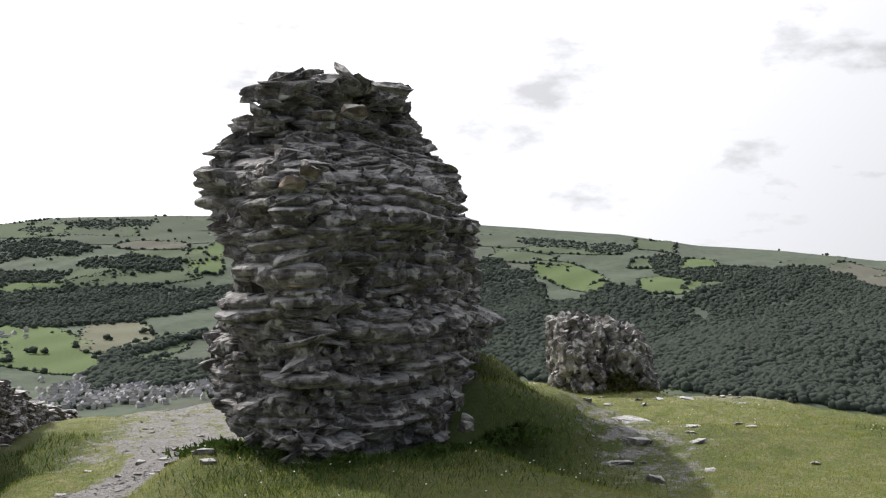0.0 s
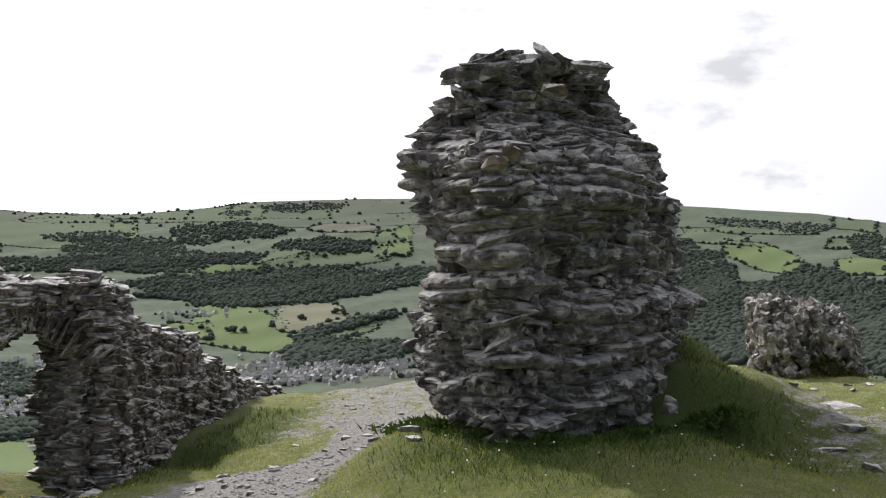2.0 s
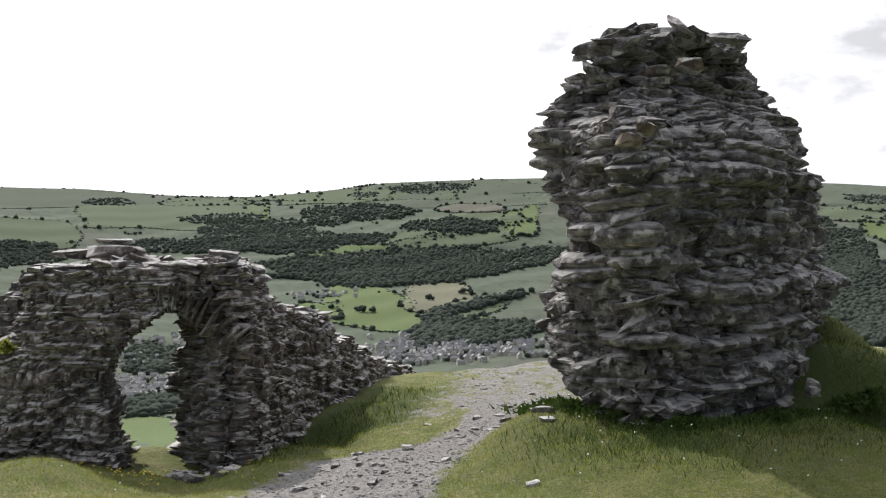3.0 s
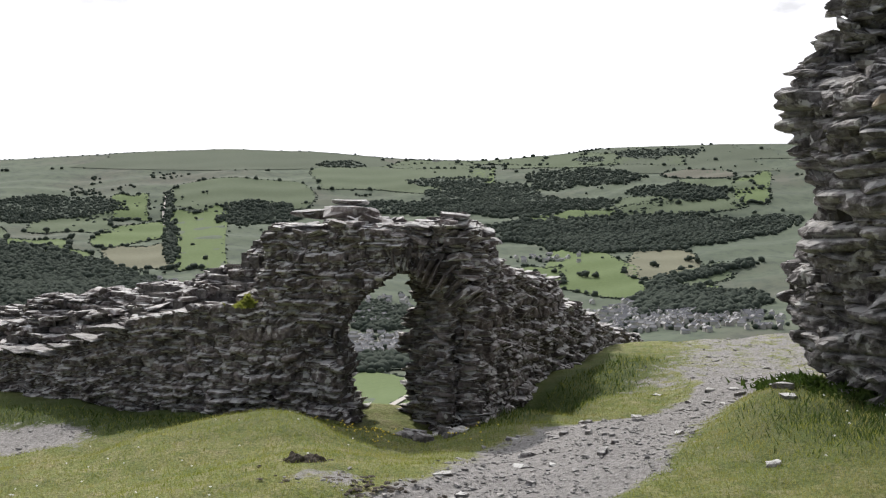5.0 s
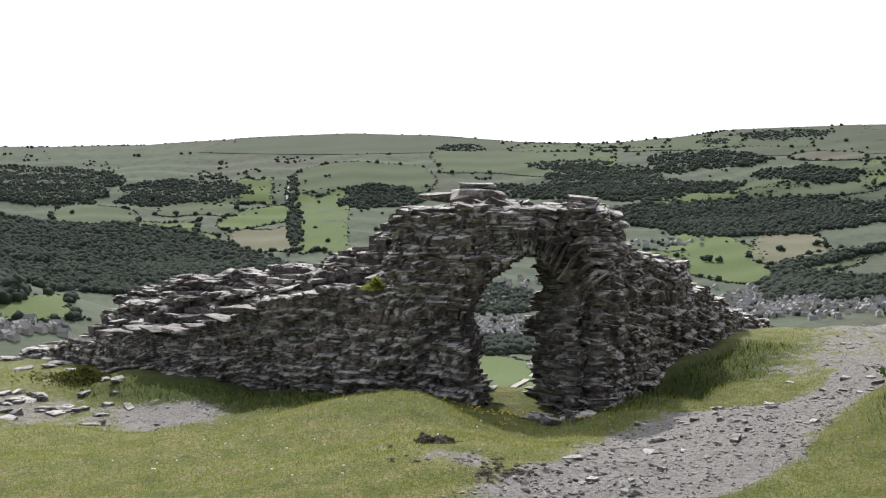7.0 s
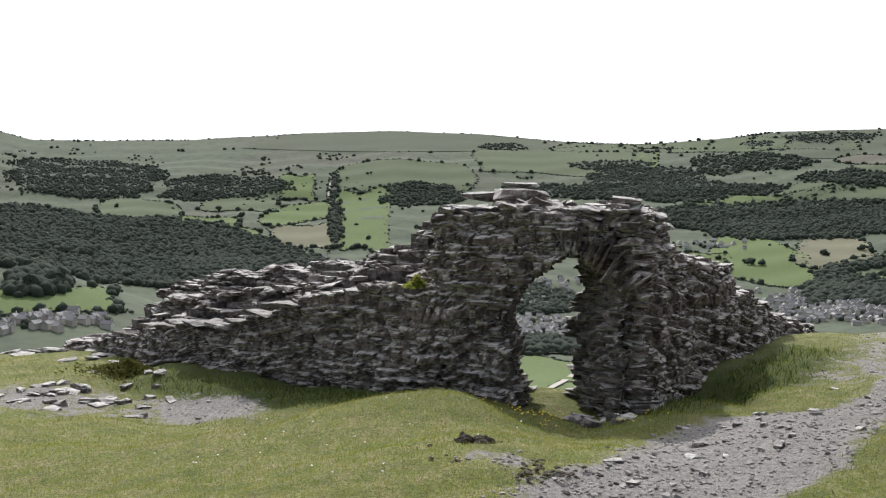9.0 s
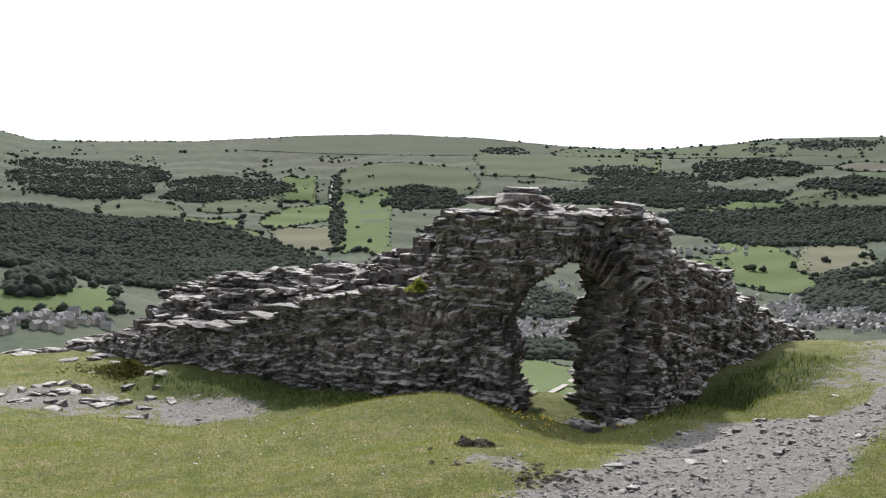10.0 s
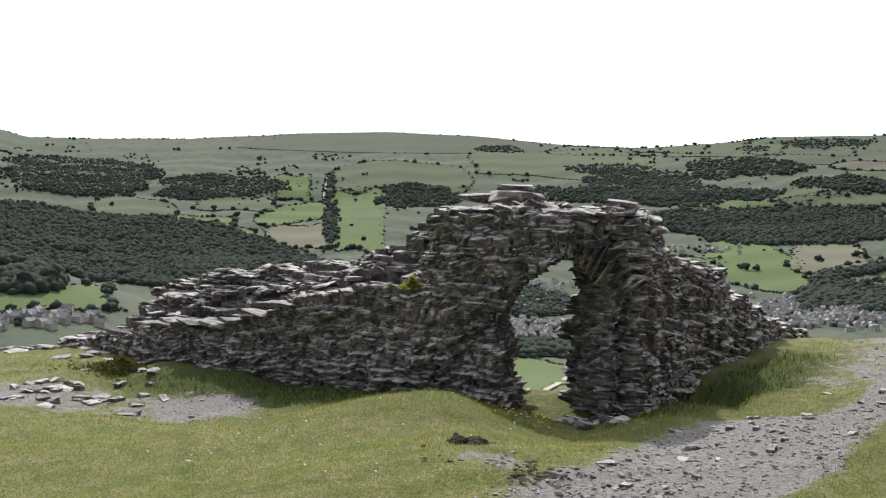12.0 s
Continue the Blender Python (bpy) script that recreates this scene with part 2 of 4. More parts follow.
# ---- the ground, from the castle hill to the far skyline ----
SPOTS = [(0, 0, 0), (0, 4.5, 0), (4, 5, -0.05), (-4, 2.5, 0.03), (-4.1, 6.0, -0.02), (-6.5, 5.2, -0.3), (-7.6, 4.6, -0.36), (-5.8, 5.9, -0.18), (-5.5, 6.6, -0.1), (-5.1, 7.2, -0.01), (-5.6, 7.5, -0.06), (-5.9, 8.3, -0.3),
         (-6.9, 6.3, -0.44), (-7.3, 7.2, -0.62), (-8.3, 7.6, -0.66), (-8.4, 6.2, -0.5), (-9.3, 7.8, -0.62), (-9.4, 6.6, -0.58), (-10.4, 7.6, -0.62), (-10.6, 8.6, -0.56), (-6.6, 7.7, -0.45), (-6.4, 8.75, -0.42), (-7.5, 8.9, -0.45),
         (-8.6, 8.95, -0.46), (-9.8, 9.0, -0.48), (-11.2, 9.2, -0.56), (-4.75, 7.9, -0.22), (-4.4, 8.1, -0.3), (-4.6, 8.75, -0.5), (-3.85, 8.3, -0.15), (-3.85, 9.1, -0.22), (-4.3, 9.8, -0.5), (-4.35, 10.5, -0.46), (-4.3, 11.3, -0.3),
         (-4.4, 12.5, -0.29), (-4.5, 14.2, -0.3), (-3.4, 10.2, -0.2), (-3.6, 12.5, -0.26), (-4.9, 16.4, -0.42), (-2.5, 8.2, 0.0), (-2.2, 11.0, -0.12), (-2.6, 15.0, -0.32),
         (-1.4, 8.3, 0.34), (-0.6, 7.9, 0.3), (0.0, 8.4, 0.28), (0.3, 10.2, 0.62), (0.45, 11.4, 0.8), (1.0, 11.6, 0.38), (1.5, 11.3, 0.05), (1.2, 9.0, 0.0), (2.6, 12.5, -0.1), (2.2, 17.0, -0.22), (6.0, 13.5, -0.18), (-13, 9, -0.62)]


def plateau(x, y):
    total = weight = 0.0
    for sx, sy, sz in SPOTS:
        d = (x - sx) ** 2 + (y - sy) ** 2
        k = 1.0 / (d + 0.12) ** 2.0
        total, weight = total + k * sz, weight + k
    z = total / weight
    return z + 0.025 * np.sin(x * 2.3 + 1.0) * np.sin(y * 1.9) + 0.014 * np.sin(x * 5.1 + y * 3.7) + 0.008 * np.sin(x * 11.3 - y * 9.1)


SKYLINE = ([-60, -21, -17, -13, -9, -5, -2, 4, 12, 15.6, 18, 20.1, 24, 27, 29.4, 33, 36.6, 41.3, 46.5, 50.4, 53.7, 55.2, 60, 90],
           [0.2, 0.14, 0.62, 0.92, 1.5, 1.81, 2.02, 2.4, 2.47, 2.36, 2.3, 2.04, 1.7, 1.72, 1.88, 2.16, 2.22, 2.02, 1.64, 1.55, 1.5, 1.9, 2.4, 2.0])
RIM = ([-180, -60, -21, -14, -5, 2, 10, 16, 18, 20.5, 23.5, 26, 31, 38, 45, 52, 60, 100, 180],
       [9, 12, 14.6, 16.4, 18.2, 19, 17.6, 16.4, 15.6, 13.6, 11.6, 11.0, 11.2, 12.6, 13.9, 15.5, 16, 11, 9])


def swell(az, r, at, far, wide, deep, high):
    return high * np.exp(-((az - at) / wide) ** 2 - ((r - far) / deep) ** 2)


def valley(x, y, r, az):
    top = np.interp(az, *SKYLINE)
    steps = [1200, 2000, 2600, 3300]
    up = np.where(r < 3300, np.interp(r, steps, [-10.0, -6.1, -3.5, -1.0]), -1.0 + (top + 1.0) * np.clip((r - 3300) / 1000, 0, 1) ** 0.8)
    far = 1.65 + r * np.tan(np.radians(up)) - np.maximum(r - 4300, 0) * 0.5
    far = far + swell(az, r, 60, 1480, 13.5, 330, 128) + swell(az, r, 51, 1250, 7, 200, 26) + swell(az, r, -3, 2500, 5, 300, 62) + swell(az, r, -17, 2150, 9, 380, 88)
    wave = np.sin(x * 0.0071 + 1.3) * np.sin(y * 0.0059) * 9 + np.sin(x * 0.017 + y * 0.011) * 5 + np.sin(x * 0.031 - y * 0.027) * 2.5
    far = far + wave * np.clip((r - 1300) / 900, 0, 1) * np.clip((4250 - r) / 500, 0.12, 1)
    return far


def height(x, y):
    r = np.hypot(x, y)
    az = np.degrees(np.arctan2(-x, y))
    if r.min() > 1160:
        return valley(x, y, r, az)
    rim = np.interp(az, *RIM)
    out = np.maximum(r - rim, 0.0)
    near = plateau(np.clip(x, -16, 12), np.clip(y, -8, 20)) - np.minimum(out * out * 0.3, 0.2) - np.maximum(out - 0.3, 0) * 0.62
    far = valley(x, y, r, az)
    slope = -205.0 + 0 * r
    middle = np.maximum(near, slope)
    k = np.clip((r - 450) / 700, 0, 1)
    k = k * k * (3 - 2 * k)
    return middle * (1 - k) + far * k


def trodden(x, y):
    """How bare the ground is: the gravel path, the scrape by the wall, worn patches on the top."""
    line = np.interp(y, [5.2, 6.4, 7.4, 8.3, 9.5, 11, 12.5, 16], [-3.2, -2.7, -2.88, -2.85, -2.45, -2.38, -2.75, -3.2])
    wide = np.interp(y, [5.2, 6.4, 7.4, 8.3, 9.5, 11, 12.5, 16], [0.35, 0.72, 0.86, 0.74, 0.52, 0.5, 1.0, 1.4])
    path = np.exp(-((x - line) / wide) ** 4) * np.clip((y - 4.6) / 1.2, 0, 1) * np.interp(y, [11, 13], [1.0, 0.62])
    scrape = 0.95 * np.exp(-((x + 8.25) / 0.7) ** 2 - ((y - 7.9) / 0.5) ** 2) + 0.72 * np.exp(-((x + 10.0) / 1.2) ** 2 - ((y - 7.2) / 1.0) ** 2)
    worn = 0.6 * np.exp(-((x - 1.75) / 0.7) ** 2 - ((y - 10.5) / 3.2) ** 2) + 0.5 * np.exp(-((x - 3.5) / 2.2) ** 2 - ((y - 15.5) / 1.6) ** 2)
    worn = np.maximum(worn, 0.5 * np.exp(-((x + 3.1) / 0.85) ** 4 - ((y - 13.2) / 3.0) ** 4))
    clod = 0.6 * np.exp(-((x + 3.75) / 0.35) ** 2 - ((y - 5.8) / 0.3) ** 2)
    return np.clip(np.maximum.reduce([path, scrape, worn, clod]), 0, 1)


# where grass is greener; along the wall feet it paints their shade
def lush_shade_at(x, y):
    return np.clip(0.75 * np.exp(-((x + 0.9) / 1.2) ** 2 - ((y - 7.5) / 1.1) ** 2) + 1.1 * np.exp(-((x + 4.1) / 0.55) ** 4 - ((y - 11) / 2.8) ** 4) + np.exp(-((x - 0.5) / 1.9) ** 2 - ((y - 9.6) / 2.2) ** 2) + 0.45 * np.exp(-((x + 5.2) / 1.0) ** 2 - ((y - 7.4) / 0.7) ** 2)
                   + 1.1 * np.exp(-((x + 7.8) / 2.3) ** 4 - ((y - 8.6) / 0.6) ** 4) + 0.7 * np.exp(-((x - 5) / 1.4) ** 2 - ((y - 11) / 3) ** 2), 0, 1)


turns = np.radians(np.concatenate([np.arange(-180, -26, 3.0), np.arange(-26, 64, 0.22), np.arange(64, 180, 3.0)]))
rings = np.concatenate([[0.05, 1.5, 3.0], np.arange(4.0, 20, 0.075), np.geomspace(20, 1150, 50)[:-1], np.linspace(1150, 4300, 190), [4360, 4500, 4800]])
tt, rr = np.meshgrid(turns, rings, indexing="ij")
gx, gy = -np.sin(tt) * rr, np.cos(tt) * rr
gz = height(gx, gy)
nt, nr = tt.shape
i, j = np.meshgrid(np.arange(nt), np.arange(nr - 1), indexing="ij")
a = i * nr + j
c = ((i + 1) % nt) * nr + j
quads = np.stack([a, a + 1, c + 1, c], -1).reshape(-1, 4)
ground_mesh = mesh("ground", np.stack([gx, gy, gz], -1).reshape(-1, 3), quads[:, ::-1], TURF)
ground_mesh.materials.append(HILL)
ground_mesh.polygons.foreach_set("material_index", (rr[:, :-1] > 60).astype(np.int32).ravel())
ground_mesh.polygons.foreach_set("use_smooth", np.ones(len(quads), dtype=bool))
for name, values in (("bare", trodden(gx, gy)), ("lush_shade", lush_shade_at(gx, gy))):
    ground_mesh.attributes.new(name, "FLOAT", "POINT").data.foreach_set("value", values.astype(np.float32).ravel())
tagged(new("ground", ground_mesh), "cropped hilltop turf falling away to a broad green valley", "ground", kind="structure")


def ground_z(x, y):
    return float(height(np.array([float(x)]), np.array([float(y)]))[0])


EYE = np.array([-0.2, 0.1, 1.65])
MARCH = np.arange(760.0, 4330.0, 6.0)
SWEEP = np.arange(-34.0, 72.0, 0.1)
_a, _r = np.meshgrid(np.radians(SWEEP), MARCH, indexing="ij")
RISE = np.degrees(np.arctan2(height(EYE[0] - np.sin(_a) * _r, EYE[1] + np.cos(_a) * _r) - EYE[2], _r))


def seen_at(az, el):
    """Where the land first rises to a bearing and an elevation, seen from the hilltop."""
    f = min(max((az - SWEEP[0]) / 0.1, 0), len(SWEEP) - 1.001)
    i = int(f)
    up = RISE[i] + (RISE[i + 1] - RISE[i]) * (f - i)
    k = int(np.argmax(up >= el))
    if up[k] < el:
        k = int(np.argmax(up))
    d = MARCH[k]
    if 0 < k and up[k] > up[k - 1] and up[k] >= el:
        d -= 6.0 * (up[k] - el) / (up[k] - up[k - 1])
    a = radians(az)
    return float(EYE[0] - math.sin(a) * d), float(EYE[1] + math.cos(a) * d)


# ---- the valley: fields, woods, hedges and houses ----
def icosphere(r, lumps, squash, level=2):
    bm = bmesh.new()
    bmesh.ops.create_icosphere(bm, subdivisions=level, radius=0.5)
    for v in bm.verts:
        d = 1 + 0.42 * noise.noise(v.co * 4.2 + Vector((r.random() * 0.02 + lumps * 3.7, 1.0, lumps))) + 0.2 * r.uniform(-1, 1)
        v.co *= d
        v.co.z = v.co.z * squash
    bm.faces.ensure_lookup_table()
    out = (np.array([v.co for v in bm.verts]), np.array([[v.index for v in f.verts] for f in bm.faces]))
    bm.free()
    return out


def crown_shape(r, seed):
    """A lumpy crown of one large and several small clumps, one unit wide, its foot at zero."""
    verts, faces, count = [], [], 0
    for k in range(5):
        v, f = icosphere(r, seed + k * 1.3, 0.95)
        size = 0.78 if k == 0 else r.uniform(0.34, 0.52)
        off = np.array([0, 0, 0.5]) if k == 0 else np.array([r.uniform(-0.33, 0.33), r.uniform(-0.33, 0.33), r.uniform(0.28, 0.78)])
        verts.append(v * size + off)
        faces.append(f + count)
        count += len(v)
    return np.concatenate(verts), np.concatenate(faces)


rng = random.Random(11)
CLUMPS = [icosphere(rng, k * 2.1, 0.9) for k in range(8)]
CANOPY = [icosphere(rng, k * 1.7, 0.9, 1) for k in range(8)]
CROWNS = [crown_shape(rng, k * 5.0) for k in range(5)]
hedge_trees, wood_trees = [], []
FIELDS_AT = []


def tree_matrix(x, y, size, tall=1.0, sunk=0.15):
    return Matrix.Translation((x, y, ground_z(x, y) + size * tall * (0.5 - sunk))) @ Matrix.Rotation(rng.uniform(0, 6.28), 4, "Z") @ Matrix.Diagonal((size, size * rng.uniform(0.8, 1.2), size * tall, 1))


def field(az, el, wide, high, slant, sort):
    """A field draped on the land, its edge a little uneven, with a patchy hedge round it."""
    nu, nv = 26, 12
    verts, rim = [], []
    ph = rng.uniform(0, 6)
    for q in range(nv + 1):
        for p in range(nu + 1):
            u, v = p / nu - 0.5, q / nv - 0.5
            bend = 1 + 0.1 * math.sin(ph + 5 * u) + 0.07 * math.sin(2 * ph + 9 * u)
            side = 1 + 0.1 * math.sin(ph + 4 * v) - 0.12 * v
            round_off = 1 - 0.22 * (2 * abs(u)) ** 4
            x, y = seen_at(az - u * wide * side, el + v * high * bend * round_off - slant * u * wide)
            verts.append((x, y, ground_z(x, y) + 1.6))
            if q in (0, nv) or p in (0, nu):
                rim.append((x, y))
    faces = [(q * (nu + 1) + p, q * (nu + 1) + p + 1, (q + 1) * (nu + 1) + p + 1, (q + 1) * (nu + 1) + p) for q in range(nv) for p in range(nu)]
    # drop the pieces that fold over a hidden dip
    kept = [f for f in faces if max(math.dist(verts[f[0]][:2], verts[k][:2]) for k in f) < 260]
    me = mesh("field", verts, kept, FIELD[sort])
    me.polygons.foreach_set("use_smooth", np.ones(len(kept), dtype=bool))
    words = {"fresh": "bright green hay meadow bounded by hedges", "pasture": "grazed green hillside pasture behind hedges", "moor": "pale upland grazing below the skyline",
             "hay": "pale cut hay field in the valley", "heath": "brown heath patch on the hillside"}
    tagged(new("field", me), words[sort], "field", "valley fields", "structure")
    for x, y in rim:
        if sort == "moor" and rng.random() < 0.8:
            continue
        for _ in range(3):
            if rng.random() < 0.7:
                s = rng.uniform(3.5, 7)
                hedge_trees.append((rng.randrange(8), tree_matrix(x + rng.uniform(-9, 9), y + rng.uniform(-5, 5), s, 0.8, 0.3)))
        if rng.random() < 0.24:
            hedge_trees.append((rng.randrange(8), tree_matrix(x, y, rng.uniform(9, 15), 0.9)))


def lane(turns_at, wide):
    """A pale lane over the land through a few bearings and elevations."""
    verts, faces = [], []
    steps = np.linspace(0, len(turns_at) - 1, 8 * len(turns_at))
    way = [seen_at(float(np.interp(k, range(len(turns_at)), [p[0] for p in turns_at])), float(np.interp(k, range(len(turns_at)), [p[1] for p in turns_at]))) for k in steps]
    for k, (x, y) in enumerate(way):
        (ax, ay), (bx, by) = way[max(k - 1, 0)], way[min(k + 1, len(way) - 1)]
        d = math.dist((ax, ay), (bx, by)) or 1.0
        for side in (-0.5, 0.5):
            px, py = x - (by - ay) / d * side * wide, y + (bx - ax) / d * side * wide
            verts.append((px, py, ground_z(px, py) + 2.6))
        if k:
            faces.append((2 * k - 2, 2 * k - 1, 2 * k + 1, 2 * k))
        for side in (-0.9, 0.9):
            if rng.random() < 0.8:
                px, py = x - (by - ay) / d * side * wide, y + (bx - ax) / d * side * wide
                hedge_trees.append((rng.randrange(8), tree_matrix(px, py, rng.uniform(2.5, 4), 0.7, 0.2)))
    tagged(new("lane", mesh("lane", verts, faces, LANE)), "pale gravel farm lane crossing green fields", "lane", kind="structure")


def wood(az, el, wide, high, slant, size):
    """Close-set trees over an uneven oval of the hillside."""
    count = int(wide * high * 190 * (9 / size))
    ph = rng.uniform(0, 6)
    for _ in range(count):
        u, v = rng.uniform(-0.5, 0.5), rng.uniform(-0.5, 0.5)
        reach = 0.46 + 0.07 * math.sin(ph + math.atan2(v, u) * 3) + 0.04 * math.sin(ph + math.atan2(v, u) * 7)
        if (abs(u) ** 2.6 + abs(v) ** 2.6) ** (1 / 2.6) > reach:
            continue
        x, y = seen_at(az - u * wide, el + v * high - slant * u * wide)
        s = size * rng.uniform(0.6, 1.9)
        wood_trees.append((rng.randrange(8), tree_matrix(x + rng.uniform(-6, 6), y + rng.uniform(-14, 14), s, rng.uniform(0.8, 1.3), 0.25)))
    # an added floor sheet, coloured dark for the shade between the trunks
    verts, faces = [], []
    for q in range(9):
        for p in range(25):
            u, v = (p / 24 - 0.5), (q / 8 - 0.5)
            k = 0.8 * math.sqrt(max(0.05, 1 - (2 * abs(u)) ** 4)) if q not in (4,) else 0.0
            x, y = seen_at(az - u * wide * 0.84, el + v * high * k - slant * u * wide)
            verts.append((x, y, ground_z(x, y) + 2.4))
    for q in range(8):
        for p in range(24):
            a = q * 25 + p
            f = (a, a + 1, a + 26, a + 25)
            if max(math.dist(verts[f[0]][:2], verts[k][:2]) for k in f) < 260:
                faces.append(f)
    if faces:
        tagged(new("woodland_floor", mesh("woodland_floor", verts, faces, SHADE_FLOOR)), "woodland floor sheet coloured dark for shade under hillside trees", "woodland", "woodland floors", "structure")


def house_meshes(r):
    length, deep, tall, roof = r.uniform(8, 14), r.uniform(6.5, 8), r.uniform(4.8, 6.2), r.uniform(2.4, 3.4)
    a, d = length / 2, deep / 2
    v = [(-a, -d, -2), (a, -d, -2), (a, d, -2), (-a, d, -2), (-a, -d, tall), (a, -d, tall), (a, d, tall), (-a, d, tall), (-a, 0, tall + roof - 0.3), (a, 0, tall + roof - 0.3)]
    walls = mesh("wall", v, [(0, 1, 5, 4), (2, 3, 7, 6), (1, 2, 6, 9, 5), (3, 0, 4, 8, 7)], RENDERED)
    a, d, t = a + 0.35, d + 0.45, 0.25
    v = [(-a, -d, tall - 0.35), (a, -d, tall - 0.35), (a, 0, tall + roof), (-a, 0, tall + roof), (a, d, tall - 0.35), (-a, d, tall - 0.35)]
    v += [(x, y, z - t) for x, y, z in v]
    roofs = mesh("roof", v, [(0, 1, 2, 3), (3, 2, 4, 5), (7, 6, 9, 8), (8, 9, 11, 10), (0, 6, 7, 1), (5, 4, 10, 11), (1, 7, 8, 2), (2, 8, 10, 4), (0, 3, 9, 6), (3, 5, 11, 9)], ROOFING)
    x = a * 0.7
    v = [(x + sx * 0.5, sy * 0.4, z) for z in (tall + roof - 1.0, tall + roof + 1.3) for sx, sy in ((-1, -1), (1, -1), (1, 1), (-1, 1))]
    stack = mesh("chimney", v, [(0, 1, 5, 4), (1, 2, 6, 5), (2, 3, 7, 6), (3, 0, 4, 7), (4, 5, 6, 7)], RENDERED)
    return walls, roofs, stack


HOUSES = [house_meshes(rng) for _ in range(7)]


town = []


def houses(az, el, wide, high, count):
    for _ in range(count):
        x, y = seen_at(az + rng.uniform(-0.5, 0.5) * wide, el + rng.uniform(-0.5, 0.5) * high)
        town.append((x + rng.uniform(-10, 10), y + rng.uniform(-10, 10), radians(rng.choice((10, 30, 100, 120)) + rng.uniform(-12, 12)), rng.randrange(len(HOUSES))))


def build_town():
    town.sort(key=lambda h: h[0] ** 2 + h[1] ** 2)
    joined = ([], [])
    for k, (x, y, turn, sort) in enumerate(town):
        z = ground_z(x, y)
        m = Matrix.Translation((x, y, z)) @ Matrix.Rotation(turn, 4, "Z")
        if rng.random() < 0.5:
            hedge_trees.append((rng.randrange(8), tree_matrix(x + rng.uniform(-16, 16), y + rng.uniform(-16, 16), rng.uniform(6, 11), 0.9)))
        if k >= 290:
            joined[0].append((sort, m))
            joined[1].append((sort, m))
            continue
        ob = thing("house", "pale rendered town house with a slate roof", "house", "houses of the valley town", at=(x, y, z))
        child("wall", HOUSES[sort][0], ob, m)
        roof = child("roof", HOUSES[sort][1], ob, m)
        top = new("chimney", HOUSES[sort][2])
        top.parent = roof
    def fan(me):
        v, f = np.array([p.co for p in me.vertices]), []
        for p in me.polygons:
            q = list(p.vertices)
            f += [(q[0], q[n], q[n + 1]) for n in range(1, len(q) - 1)]
        return v, np.array(f)
    far_town = thing("far_town", "crowded pale houses of the town beyond the near streets", "town", kind="stuff")
    far_town.parent = None
    for name, which, mat in (("wall", 0, RENDERED), ("roof", 1, ROOFING)):
        ob = child(name, heap(name, [fan(h[which]) for h in HOUSES], joined[which], mat), far_town)
        ob["kind"] = "stuff"


field(18.66, -3.83, 4.77, 2.24, 0.22, "fresh")
field(15.34, -3.36, 3.37, 1.40, 0.00, "hay")
field(13.94, -4.02, 3.37, 0.95, -0.25, "pasture")
field(13.79, -4.80, 2.53, 0.67, -0.10, "fresh")
field(19.79, -1.09, 5.05, 0.67, -0.03, "fresh")
field(16.96, -0.47, 4.77, 0.73, -0.20, "pasture")
field(14.93, -0.62, 5.61, 1.01, -0.15, "pasture")
field(21.38, -1.31, 1.96, 0.39, 0.00, "fresh")
field(24.21, 0.86, 1.23, 0.95, 0.00, "fresh")
field(28.24, 0.81, 8.42, 1.29, 0.00, "pasture")
field(35.78, 1.70, 14.59, 1.01, 0.00, "moor")
field(36.04, -0.03, 6.45, 1.52, 0.00, "pasture")
field(38.11, -2.21, 2.67, 3.09, 0.00, "fresh")
field(41.31, -1.91, 3.37, 0.84, -0.15, "fresh")
field(41.02, -3.05, 3.37, 1.23, -0.06, "hay")
field(41.32, -0.61, 1.68, 1.29, 0.00, "fresh")
field(44.06, -1.31, 3.93, 1.01, 0.00, "pasture")
field(45.68, -2.42, 3.09, 0.67, 0.05, "fresh")
field(44.19, -2.74, 2.24, 0.45, 0.20, "fresh")
field(48.87, -1.73, 3.65, 0.90, 0.05, "pasture")
field(53.77, -6.04, 7.86, 1.18, 0.00, "fresh")
field(50.05, -4.14, 1.23, 0.45, 0.00, "pasture")
field(45.78, -5.11, 1.12, 0.45, 0.00, "fresh")
field(28.41, -11.2, 7.30, 4.8, 0.00, "fresh")
field(20.40, 1.66, 5.61, 0.62, -0.05, "pasture")
field(16.77, 1.74, 5.05, 0.56, 0.00, "pasture")
field(15.03, 2.23, 5.61, 0.62, 0.00, "moor")
field(23.33, 1.69, 4.49, 0.45, 0.00, "pasture")
field(26.60, 1.49, 3.93, 0.39, 0.00, "pasture")
field(21.30, -3.97, 2.24, 0.84, 0.00, "fresh")
field(-6.71, -0.57, 3.37, 1.12, 0.25, "fresh")
field(-8.23, -1.57, 1.23, 1.52, -0.20, "fresh")
field(-10.43, 0.06, 1.57, 0.51, 0.00, "pasture")
field(-11.64, -0.94, 3.09, 0.95, -0.10, "fresh")
field(-12.77, 0.02, 1.85, 0.45, 0.00, "fresh")
field(-13.38, -1.02, 2.24, 0.39, 0.00, "pasture")
field(-20.33, -2.06, 2.53, 0.56, 0.25, "pasture")
field(-4.49, 0.39, 3.37, 0.62, 0.12, "pasture")
field(-10.84, 0.91, 1.96, 0.51, 0.10, "pasture")
field(-20.21, -0.64, 2.81, 1.12, 0.15, "heath")
field(-18.21, -0.05, 3.09, 0.67, -0.10, "moor")
field(-14.28, -5.41, 5.05, 0.56, 0.10, "pasture")
field(12.93, 0.50, 3.93, 0.56, 0.00, "pasture")
